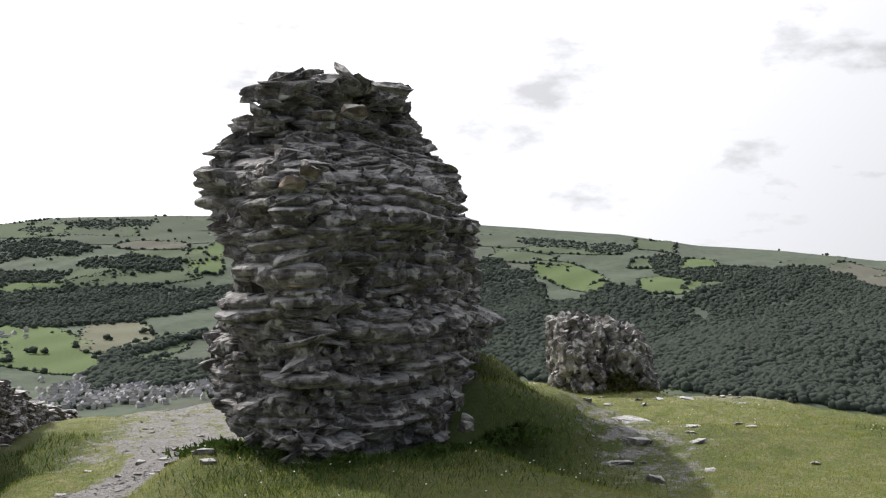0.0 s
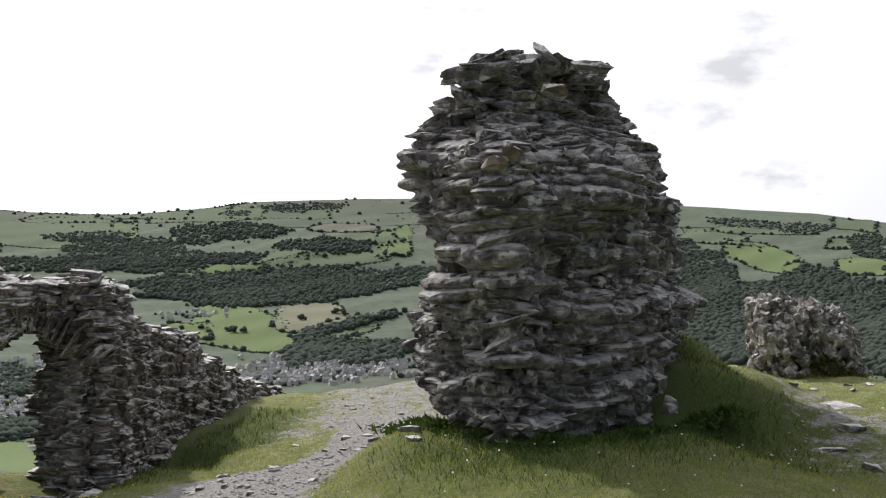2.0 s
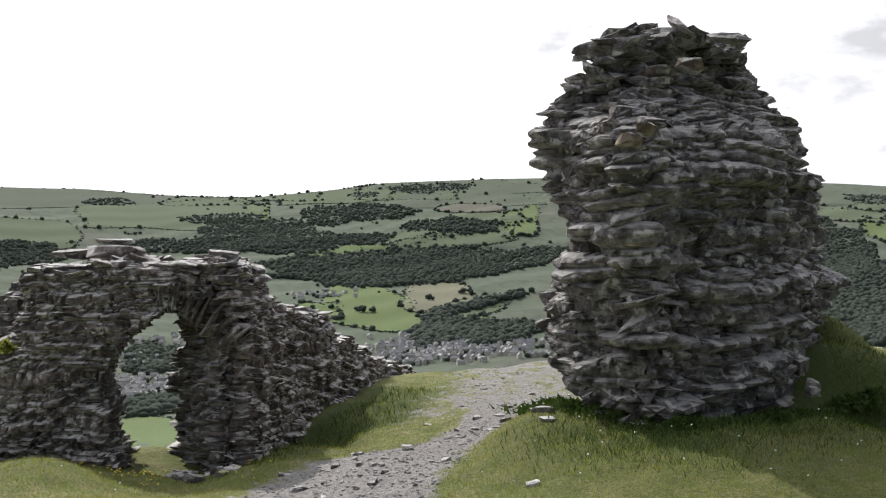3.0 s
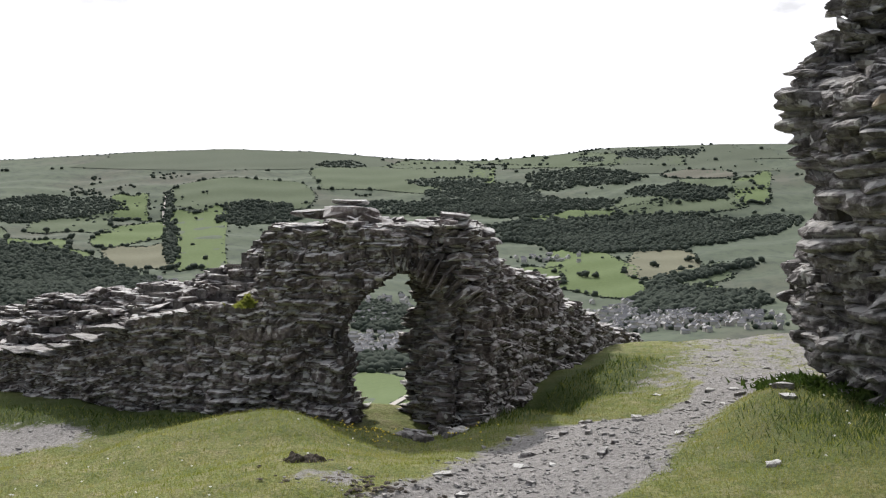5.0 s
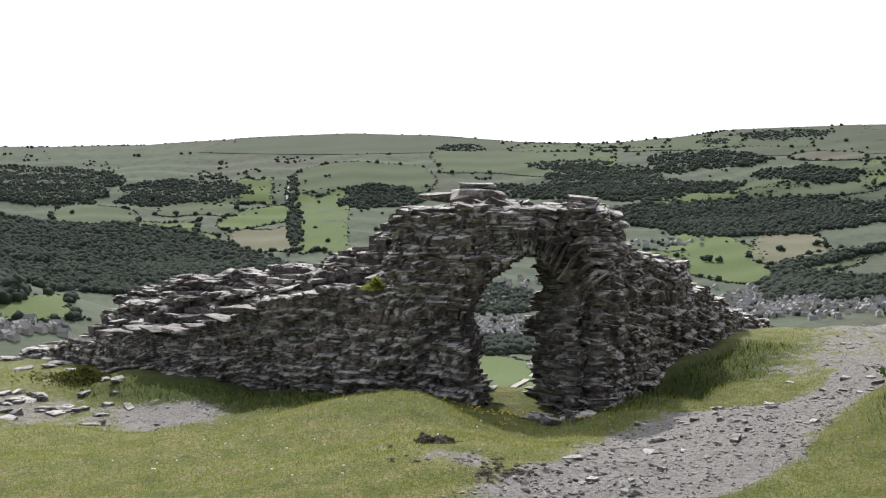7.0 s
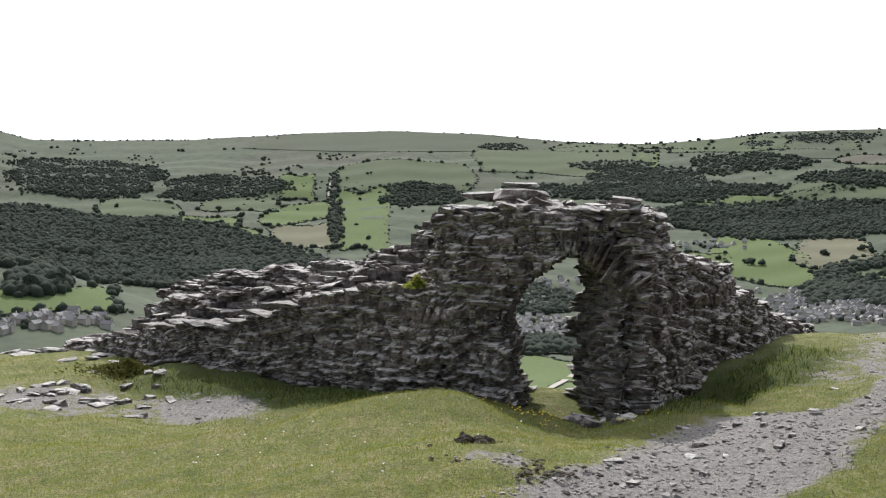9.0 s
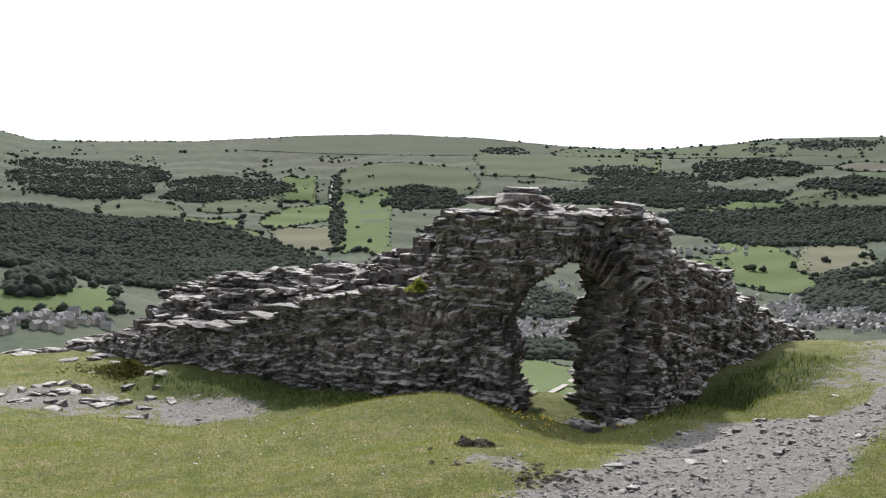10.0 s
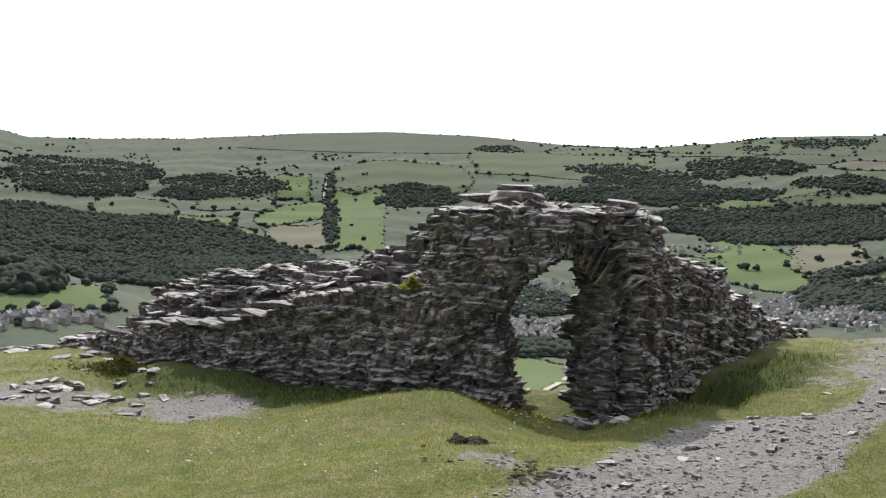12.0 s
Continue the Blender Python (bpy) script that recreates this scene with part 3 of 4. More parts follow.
field(11.19, 0.27, 1.68, 1.40, -0.20, "fresh")
field(14.51, -0.58, 6.17, 0.73, -0.12, "pasture")
field(14.25, 1.42, 7.30, 0.73, 0.00, "moor")
field(12.93, 1.97, 6.17, 0.56, 0.00, "moor")
field(-3.38, 1.18, 4.49, 0.56, 0.05, "moor")
field(13.72, 1.02, 3.09, 0.39, 0.00, "heath")
field(-6.72, 0.82, 4.21, 0.56, 0.05, "pasture")
wood(49.40, -3.12, 15.71, 2.41, 0.13, 9)
wood(46.75, -4.78, 12.91, 1.57, 0.02, 9)
wood(53.51, -5.31, 2.53, 1.01, 0.00, 10)
wood(44.87, -0.65, 6.45, 1.23, -0.05, 6)
wood(35.19, -0.91, 4.21, 1.23, 0.00, 8)
wood(24.10, -0.24, 7.30, 1.40, 0.00, 6)
wood(25.89, 0.62, 4.21, 0.51, 0.00, 6)
wood(19.51, -1.90, 10.10, 1.23, 0.00, 9)
wood(15.90, -1.86, 7.30, 1.29, -0.10, 8)
wood(20.77, 0.74, 2.53, 1.12, 0.00, 7)
wood(31.17, 1.49, 2.53, 0.34, 0.00, 6)
wood(18.98, 2.29, 1.57, 0.14, 0.00, 6)
wood(18.96, 1.73, 1.57, 0.25, 0.00, 6)
wood(16.53, 1.90, 2.53, 0.28, 0.05, 6)
wood(51.21, -0.36, 7.30, 1.68, 0.00, 6)
wood(39.55, -0.6, 0.4, 1.6, 0.00, 7)
wood(39.45, -2.4, 0.6, 2.3, 0.00, 8)
wood(22.46, -0.71, 5.61, 0.84, 0.00, 8)
wood(15.46, 0.22, 3.37, 0.56, -0.10, 8)
wood(28.88, -8.40, 4.77, 0.73, 0.00, 10)
wood(28.93, -6.12, 3.37, 1.40, 0.00, 8)
wood(12.13, -1.64, 6.45, 1.23, -0.12, 7)
wood(17.85, -2.53, 7.30, 0.62, 0.00, 9)
wood(12.93, -5.16, 5.33, 1.29, 0.00, 10)
wood(13.19, -3.75, 4.77, 0.39, -0.25, 10)
wood(15.55, -4.90, 1.96, 1.68, -0.60, 10)
wood(19.11, -0.45, 3.37, 0.56, 0.00, 8)
wood(13.98, 0.06, 3.65, 0.67, 0.00, 9)
wood(18.36, 0.88, 3.65, 0.84, 0.00, 8)
wood(15.55, 2.07, 4.49, 0.34, 0.00, 6)
wood(-3.37, -1.40, 4.21, 3.37, 0.10, 8)
wood(-5.31, -3.21, 6.73, 2.81, 0.00, 9)
wood(-9.46, -2.68, 6.45, 2.53, 0.00, 9)
wood(-11.89, -4.14, 10.66, 2.53, 0.00, 10)
wood(-17.68, -2.46, 11.78, 3.65, 0.00, 9)
wood(-14.58, -0.48, 6.73, 0.73, 0.00, 8)
wood(-9.19, -1.46, 2.53, 0.95, 0.00, 9)
wood(-11.38, -0.03, 1.68, 1.12, 0.00, 7)
wood(-19.18, -4.56, 6.17, 2.53, 0.00, 10)
wood(-21.18, -2.94, 3.37, 3.37, 0.00, 9)
wood(-18.46, -0.86, 4.49, 1.40, 0.10, 8)
wood(-15.34, -3.56, 8.42, 2.81, 0.00, 9)
wood(-13.22, -5.43, 14.59, 1.68, 0.05, 10)
wood(-6.69, -5.01, 6.17, 1.68, 0.00, 10)
wood(-19.17, -5.87, 7.30, 1.68, 0.10, 10)
wood(-3.63, -4.74, 4.49, 1.68, 0.00, 10)
wood(-7.80, -3.90, 7.30, 1.68, 0.00, 10)
wood(-3.64, -2.52, 3.37, 2.53, 0.00, 8)
wood(-19.70, -2.44, 5.05, 2.53, 0.00, 9)
wood(27.10, -0.65, 8.42, 0.73, 0.00, 8)
wood(17.45, -1.28, 8.42, 0.56, -0.05, 8)
wood(24.11, 0.23, 5.05, 0.84, 0.00, 7)
wood(52.23, -2.45, 8.42, 0.84, 0.00, 8)
wood(53.75, -3.77, 5.61, 1.40, 0.00, 9)
wood(42.67, -4.34, 6.73, 1.12, 0.00, 9)
wood(14.77, -5.33, 4.49, 0.84, 0.00, 10)
wood(51.97, 0.22, 6.17, 0.84, 0.00, 6)
wood(-5.89, 1.05, 3.93, 0.45, 0.10, 6)
wood(-8.65, 0.81, 2.53, 0.45, 0.00, 6)
houses(28.90, -7.40, 4.21, 0.95, 120)
houses(28.94, -5.70, 3.65, 1.40, 60)
houses(15.37, -6.15, 5.33, 1.12, 110)
houses(17.31, -5.58, 3.09, 0.73, 30)
houses(53.27, -7.09, 5.33, 0.73, 34)
houses(40.46, -4.22, 3.09, 0.28, 14)
houses(21.46, -3.20, 2.24, 0.28, 12)
houses(13.90, -5.96, 8.42, 0.73, 110)
houses(15.55, -6.10, 11.22, 0.67, 90)
houses(26.44, 1.66, 0.56, 0.08, 3)
houses(-3.22, -2.82, 0.39, 0.08, 2)
houses(-18.57, -2.13, 0.56, 0.11, 3)
houses(20.10, -3.06, 1.68, 0.56, 10)

lane([(30.2, -11.5), (29.9, -11.26), (29.02, -10.65), (28.05, -10.12), (27.42, -9.63), (27.24, -9.18), (26.9, -8.84)], 6)
lane([(39.75, -1.5), (39.8, -0.9), (39.65, -0.1)], 7)
build_town()

# scattered trees and scrub over the hillsides
for _ in range(120):
    az, el = rng.uniform(-22, 58), rng.uniform(-3.4, 1.5)
    for _ in range(rng.choice((1, 1, 2, 5))):
        x, y = seen_at(az + rng.gauss(0, 0.14), el + rng.gauss(0, 0.03))
        hedge_trees.append((rng.randrange(8), tree_matrix(x, y, rng.uniform(5, 13), 0.9)))
# scrub on the rough slope under the western skyline
for _ in range(46):
    az, el = rng.uniform(39, 56), rng.uniform(-1.2, 1.1)
    for _ in range(rng.randrange(3, 12)):
        x, y = seen_at(az + rng.gauss(0, 0.35), el + rng.gauss(0, 0.08))
        hedge_trees.append((rng.randrange(8), tree_matrix(x, y, rng.uniform(5, 12), 0.85, 0.25)))
# trees along the skyline
for _ in range(190):
    az = rng.choice((rng.uniform(38, 56), rng.uniform(24, 28), rng.uniform(13, 58)))
    a = radians(az)
    x, y = -math.sin(a) * 4290, math.cos(a) * 4290
    hedge_trees.append((rng.randrange(8), tree_matrix(x, y, rng.uniform(4, 9), 0.8, 0.3)))
woods_mesh, hedge_mesh = heap("woodland", CANOPY, wood_trees, LEAF), heap("hedgerows", CLUMPS, hedge_trees, LEAF)
for me in (woods_mesh, hedge_mesh):
    me.polygons.foreach_set("use_smooth", np.ones(len(me.polygons), dtype=bool))
tagged(new("woodland", woods_mesh), "dense dark green broadleaf woodland on the valley sides", "woodland", kind="stuff")
tagged(new("hedgerows", hedge_mesh), "hedgerows and scattered trees between the fields", "hedge", kind="stuff")


# ---- masonry ----
def along(points):
    """A walker over a line of plan points: place, way and length."""
    pts = [Vector((*p, 0)) for p in points]
    lengths = [0.0]
    for p, q in zip(pts, pts[1:]):
        lengths.append(lengths[-1] + (q - p).length)

    def at(s):
        k = max(i for i in range(len(pts) - 1) if lengths[i] <= s + 1e-9 or i == 0)
        d = (pts[k + 1] - pts[k]).normalized()
        return pts[k] + d * (s - lengths[k]), d

    return at, lengths[-1]


def set_stones(owner, placed, blocks, mat, limit, nearest):
    """The stones nearest to a point become parts; the rest are one joined mesh."""
    placed.sort(key=lambda m: (m.translation - Vector(nearest)).length)
    shapes = [shape_of(me) for me in blocks]
    for m in placed[:limit]:
        child("stone", rng.choice(blocks), owner, m)
    rest = [(rng.randrange(len(blocks)), Matrix.Translation(-owner.location) @ m) for m in placed[limit:]]
    if rest:
        ob = child("rubble", heap("rubble", shapes, rest, mat), owner)
        ob["kind"] = "stuff"


def stone_pose(spot, way, wide, deep, tall, tip=5.0):
    """A stone whose long side lies along way and whose face (its own -y) looks out to the right hand of way."""
    turn = Matrix.Rotation(math.atan2(way.y, way.x) + radians(rng.gauss(0, tip * 1.6)), 4, "Z")
    lean = Euler((radians(rng.gauss(0, tip)), radians(rng.gauss(0, tip)), 0)).to_matrix().to_4x4()
    flip = Matrix.Diagonal((rng.choice((-1, 1)) * wide, deep, rng.choice((-1, 1)) * tall, 1))
    return Matrix.Translation(spot) @ turn @ lean @ flip


def relief(s, z, seed, proud=0.05, big=1.0):
    """How far rough coursed rubble stands out at places along and up a face, and a random number for each of its stones."""
    dice = np.random.RandomState(seed)
    warp = np.array([noise.noise(Vector((a * 1.4, b * 1.4, seed))) for a, b in zip(s, z)])
    fine = np.array([noise.noise(Vector((a * 9, b * 12, seed + 5))) + 0.6 * noise.noise(Vector((a * 24, b * 30, seed))) for a, b in zip(s, z)])
    lumps = np.array([noise.noise(Vector((a * 3.6, b * 4.4, seed + 9))) for a, b in zip(s, z)])
    zz = (z + warp * 0.1 + lumps * 0.035 + fine * 0.014 + 2.0) / big
    tops = np.cumsum(np.where(dice.random_sample(140) < 0.75, dice.uniform(0.035, 0.07, 140), dice.uniform(0.07, 0.14, 140)))
    row = np.searchsorted(tops, zz)
    low, high = np.where(row > 0, tops[row - 1], 0), tops[row]
    ss = (s + fine * 0.014 + 1.0 + lumps * 0.06) / big
    out, lot = np.zeros(len(s)), np.zeros(len(s))
    for r in np.unique(row):
        pick = row == r
        ends = np.cumsum(dice.uniform(0.06, 0.24, 140) * (1 + (dice.random_sample(140) < 0.2)))
        k = np.searchsorted(ends, ss[pick])
        left, right = np.where(k > 0, ends[k - 1], 0), ends[k]
        edge = np.minimum(np.minimum(ss[pick] - left, right - ss[pick]), np.minimum(zz[pick] - low[pick], high[pick] - zz[pick]))
        round_off = np.clip(edge / 0.022, 0, 1)
        stands, tilt, chance = dice.normal(0.0, proud * 0.55, 141), dice.normal(0, 0.22, 141), dice.random_sample(141)
        stands = np.where(dice.random_sample(141) < 0.12, stands - proud * 0.9, stands)
        out[pick] = stands[k] + tilt[k] * (zz[pick] - (low + high)[pick] / 2) + proud * (round_off ** 0.6 - 0.7)
        lot[pick] = chance[k]
    return out * big ** 0.5 + (fine * 0.024 + lumps * 0.035) * proud / 0.05, lot


def sheet(name, points, lots, wide, keep, mat):
    """A grid of points as one rough face; keep says which of its cells are there."""
    n = len(points) // wide
    cells = np.arange((n - 1) * wide).reshape(n - 1, wide)[:, :-1].ravel()
    cells = cells[keep[cells] & keep[cells + 1] & keep[cells + wide] & keep[cells + wide + 1]]
    me = mesh(name, points, np.stack([cells, cells + 1, cells + wide + 1, cells + wide], -1), mat)
    me.attributes.new("lot", "FLOAT", "POINT").data.foreach_set("value", lots.astype(np.float32))
    return me


def facing(owner, line, foot, head, filled, seed, mat, pitch=0.016):
    """The mortared rubble face of a wall along a line of plan."""
    at, total = along(line)
    ss, zs = np.arange(0, total, pitch), np.arange(foot, head, pitch)
    gs, gz = (q.ravel() for q in np.meshgrid(ss, zs))
    out, lots = relief(gs, gz, seed)
    walked = [at(float(q)) for q in ss]
    base = np.array([(p.x, p.y) for p, d in walked])
    side = np.array([(d.y, -d.x) for p, d in walked])
    out = out + np.array([0.06 * noise.noise(Vector((a * 1.3, b * 2.0, seed))) for a, b in zip(gs, gz)])
    k = np.tile(np.arange(len(ss)), len(zs))
    xy = base[k] + side[k] * (out + 0.015)[:, None]
    keep = np.array([bool(filled(a, 0.04, b + 0.03)) for a, b in zip(gs, gz)])
    points = np.column_stack([xy, gz]) - np.array(owner.location)
    child("rubble_facing", sheet("rubble_facing", points, lots, len(ss), keep, mat), owner)


def box_cells(cells, mat, name):
    """Mortar: many small blocks joined into one mesh. Each cell is eight corners."""
    v, f = [], []
    for c in cells:
        k = len(v)
        v += c
        f += [(k, k + 1, k + 5, k + 4), (k + 1, k + 2, k + 6, k + 5), (k + 2, k + 3, k + 7, k + 6), (k + 3, k, k + 4, k + 7), (k + 4, k + 5, k + 6, k + 7), (k + 3, k + 2, k + 1, k)]
    return mesh(name, v, f, mat)


def masonry(owner, line, foot, thick, filled, courses=(0.024, 0.07), lengths=(0.06, 0.26), limit=300, nearest=(0, 0, 1), rough=1.0, seed=1):
    """Coursed rubble along a line of plan: stones wherever filled(s, t, z) meets the open air, mortar inside."""
    at, total = along(line)
    placed, cells = [], []
    z = foot
    while z < 2.2:
        h = rng.uniform(*courses)
        mid = z + h / 2
        t = 0.0
        while t < thick:
            deep = rng.uniform(0.14, 0.26)
            s = rng.uniform(-0.1, 0.1)
            while s < total:
                wide = rng.uniform(*lengths) if rng.random() < 0.7 else rng.uniform(lengths[0], lengths[0] * 2)
                sm, tm = s + wide / 2, t + deep / 2
                for _ in range(3):
                    if filled(sm, tm, mid) and not (filled(sm - wide * 0.42, tm, mid) and filled(sm + wide * 0.42, tm, mid)):
                        wide *= 0.6
                        sm = s + wide / 2
                if 0 <= sm < total and filled(sm, tm, mid):
                    above, front, back = filled(sm, tm, mid + h), t < 0.05 or not filled(sm, tm - 0.24, mid), not filled(sm, tm + 0.26, mid)
                    side = not filled(sm - wide * 0.8, tm, mid) or not filled(sm + wide * 0.8, tm, mid) or not filled(sm, tm, mid - h)
                    if not above or front or back or side or tm + 0.2 > thick:
                        p, d = at(sm)
                        inward = Vector((-d.y, d.x, 0))
                        out = rng.gauss(-0.03, 0.022 * rough) + 0.06 * noise.noise(Vector((sm * 1.3, z * 2.0, seed))) - (0.05 if rng.random() < 0.12 else 0) + (0.035 if not above else 0)
                        loose = (3.2 if above else 6) * rough
                        placed.append(stone_pose(p + inward * (tm - out) + Vector((0, 0, mid)), d, wide * 1.16, deep * 1.25, h * rng.uniform(1.0, 1.4), loose * 1.2))
                s += wide
            t += deep
        s = 0.0
        while s < total - 0.05:
            ts = [k * 0.06 for k in range(int(thick / 0.06)) if filled(s + 0.06, k * 0.06 + 0.03, mid)]
            if ts:
                t0, t1 = min(ts) + 0.06, max(ts) - 0.03
                if t1 > t0:
                    ring = []
                    for ss, q in ((s, t0), (s + 0.12, t0), (s + 0.12, t1), (s, t1)):
                        p, d = at(min(ss, total))
                        ring.append(p + Vector((-d.y, d.x, 0)) * (q + rng.uniform(-0.02, 0.02)))
                    cells.append([(*(p.xy - owner.location.xy), zz - owner.location.z) for zz in (z - 0.02, z + h * 0.85) for p in ring])
            s += 0.12
        z += h * 0.93
    child("mortar_core", box_cells(cells, MORTAR, "mortar_core"), owner)
    facing(owner, line, foot, 1.5, filled, seed, DARK)
    set_stones(owner, placed, DARK_BLOCKS, DARK, limit, nearest)


rng = random.Random(21)

# the standing pier: its plan changes from course to course
PIER_LEFT = ([0.0, 0.24, 0.45, 0.64, 1.08, 1.26, 1.61, 1.92, 2.36, 2.58, 2.7, 2.84, 3.02, 3.15, 3.3], [-1.4, -1.45, -1.6, -1.7, -1.8, -1.72, -1.63, -1.7, -1.82, -1.7, -1.46, -1.4, -1.36, -1.15, -0.9])
PIER_RIGHT = ([0.0, 0.6, 1.15, 1.3, 1.65, 2.0, 2.45, 2.7, 2.8, 2.95, 3.25], [0.22, 0.4, 0.52, 0.42, 0.36, 0.3, 0.18, -0.02, -0.12, -0.2, -0.2])
PIER_NEAR = ([0.0, 1.0, 2.0, 2.35, 2.6, 2.9, 3.3], [7.85, 7.95, 8.0, 8.15, 8.75, 9.1, 9.4])


def pier_plan(z):
    left, right, near = np.interp(z, *PIER_LEFT) + 0.09, np.interp(z, *PIER_RIGHT) - 0.06, np.interp(z, *PIER_NEAR)
    return [(left + 0.12, 9.5), (left, 8.85), (left + 0.28, near + 0.3), (left * 0.45 + right * 0.55 - 0.35, near), (right - 0.3, near + 1.1), (right, 10.5), (right + 0.03, 11.4), (right - 0.3, 12.3), (left + 0.7, 11.9)]


def build_pier():
    owner = thing("masonry_pier", "tall ragged pier of dark slate rubble masonry in shade", "ruined pier", at=(-0.7, 9.4, 0.2))
    placed, cells = [], []
    z = -0.1
    while z < 3.1:
        h = rng.uniform(0.03, 0.075) if rng.random() < 0.75 else rng.uniform(0.075, 0.12)
        plan = pier_plan(z + h / 2)
        closed = plan + [plan[0]]
        at, total = along(closed)
        worn = rng.gauss(0, 0.015) + 0.07 * noise.noise(Vector((3.1, 0.7, z * 4.6)))
        s = rng.uniform(0, 0.2)
        while s < total:
            wide = rng.uniform(0.06, 0.22) if rng.random() < 0.75 else rng.uniform(0.2, 0.42)
            p, d = at(min(s + wide / 2, total - 0.01))
            deep = rng.uniform(0.16, 0.28)
            inward = Vector((-d.y, d.x, 0))
            out = worn + rng.gauss(-0.05, 0.04) + 0.15 * noise.noise(Vector((p.x * 1.5, p.y * 1.5, z * 2.6))) + 0.06 * noise.noise(Vector((p.x * 4, p.y * 4, z * 8)))
            if rng.random() < 0.1:
                out -= 0.1
            elif rng.random() < 0.1:
                out += 0.07
            placed.append(stone_pose(p + inward * (deep * 0.42 - out) + Vector((0, 0, z + h / 2)), d, wide * 1.18, deep, h * rng.uniform(1.0, 1.5), 8))
            s += wide
        middle = Vector((sum(p[0] for p in plan) / len(plan), sum(p[1] for p in plan) / len(plan), 0))
        steps = int(total / 0.11)
        for k in range(steps):
            ring = []
            for q in (k, k + 1):
                p, d = at(min(q * total / steps, total - 0.01))
                bulge = worn + 0.15 * noise.noise(Vector((p.x * 1.5, p.y * 1.5, z * 2.6))) + 0.06 * noise.noise(Vector((p.x * 4, p.y * 4, z * 8)))
                ring.append(p + Vector((-d.y, d.x, 0)) * (rng.uniform(0.06, 0.12) - bulge))
            ring += [middle, middle + Vector((0.01, 0, 0))]
            cells.append([(*(p.xy - owner.location.xy), zz - owner.location.z) for zz in (z - 0.02, z + h * 0.9) for p in ring])
        for _ in range(int(total * 3)):
            p, d = at(rng.uniform(0, total - 0.02))
            small = rng.uniform(0.03, 0.09)
            placed.append(stone_pose(p + Vector((-d.y, d.x, 0)) * rng.uniform(-0.02, 0.06) + Vector((0, 0, z + rng.uniform(0, h))), d, small * 1.5, small, small * rng.uniform(0.4, 1), 25))
        # stones over the top of each narrowing course
        upper = np.array(pier_plan(z + h * 1.6))
        for (ax, ay), (bx, by) in zip(plan, upper):
            for k in range(int(math.dist((ax, ay), (bx, by)) / 0.14)):
                f = rng.random()
                spot = Vector((ax + (bx - ax) * f, ay + (by - ay) * f, z + h))
                placed.append(stone_pose(spot + Vector((rng.uniform(0.12, 0.22) * (1 if spot.x < -0.7 else -1), rng.uniform(0, 0.14), 0)), Vector((1, rng.uniform(-0.6, 0.6), 0)), rng.uniform(0.08, 0.22), rng.uniform(0.1, 0.22), rng.uniform(0.05, 0.11), 14))
        z += h * 0.92
    plan = pier_plan(3.0)
    for _ in range(80):
        u, v = rng.random(), rng.random()
        x = plan[1][0] + 0.15 + u * (plan[5][0] - plan[1][0] - 0.2)
        y = 9.4 + v * 1.7
        placed.append(stone_pose(Vector((x, y, 3.06 + rng.uniform(-0.05, 0.05) + 0.12 * math.sin(u * 3.1))), Vector((1, rng.uniform(-1, 1), 0)), rng.uniform(0.15, 0.4), rng.uniform(0.15, 0.3), rng.uniform(0.06, 0.13), 12))
    child("mortar_core", box_cells(cells, MORTAR, "mortar_core"), owner)
    set_stones(owner, placed, BLOCKS, SLATE, 300, (-0.6, 6.0, 1.7))
    # the eroded face of rubble and mortar between the standing stones
    steps, levels = 420, np.arange(0.0, 3.14, 0.016)
    us = np.linspace(0, 1, steps)
    base, side = [], []
    for level in levels:
        plan = pier_plan(level)
        at, total = along(plan + [plan[0]])
        walked = [at(min(float(u) * total, total - 0.005)) for u in us]
        base += [(p.x, p.y) for p, d in walked]
        side += [(d.y, -d.x) for p, d in walked]
    base, side, gz = np.array(base), np.array(side), np.repeat(levels, steps)
    out, lots = relief(np.tile(us * 7.0, len(levels)), gz, 8, 0.07, 1.45)
    bulge = np.array([0.07 * noise.noise(Vector((3.1, 0.7, c * 4.6))) + 0.15 * noise.noise(Vector((a * 1.5, b * 1.5, c * 2.6))) + 0.06 * noise.noise(Vector((a * 4, b * 4, c * 8))) for (a, b), c in zip(base, gz)])
    xy = base + side * (out + bulge + 0.01)[:, None]
    child("rubble_facing", sheet("rubble_facing", np.column_stack([xy, gz]) - np.array(owner.location), lots, steps, np.ones(len(gz), dtype=bool), SLATE), owner)
    # lichen-whitened stones low on one side, and patches of tan lime mortar
    for k in range(16):
        z = rng.uniform(0.3, 1.05)
        child("pale_stone", rng.choice(PALE_BLOCKS), owner, stone_pose(Vector((rng.gauss(0.1, 0.07), 9.1 + rng.uniform(-0.15, 0.3), z)), Vector((0.4, 0.9, 0)), rng.uniform(0.06, 0.14), 0.12, rng.uniform(0.06, 0.16), 10), "lichen-whitened stone")
    for x, y, z, wide, tall in ((-0.98, 8.05, 2.22, 0.2, 0.1), (-0.86, 8.02, 2.3, 0.14, 0.08), (-0.9, 9.12, 2.82, 0.34, 0.12), (-0.62, 9.1, 2.86, 0.2, 0.1), (-0.95, 7.98, 1.55, 0.18, 0.07)):
        child("mortar_patch", rng.choice(TAN_BLOCKS), owner, stone_pose(Vector((x, y, z)), Vector((1, 0, 0)), wide, 0.2, tall, 6), "tan lime mortar")


build_pier()

# the long wall with the arch; s runs from its outer end
LEFT_LINE = [(-12.6, 9.55), (-9.0, 9.0), (-5.45, 8.85)]
LEFT_LENGTH = 3.642 + 3.553


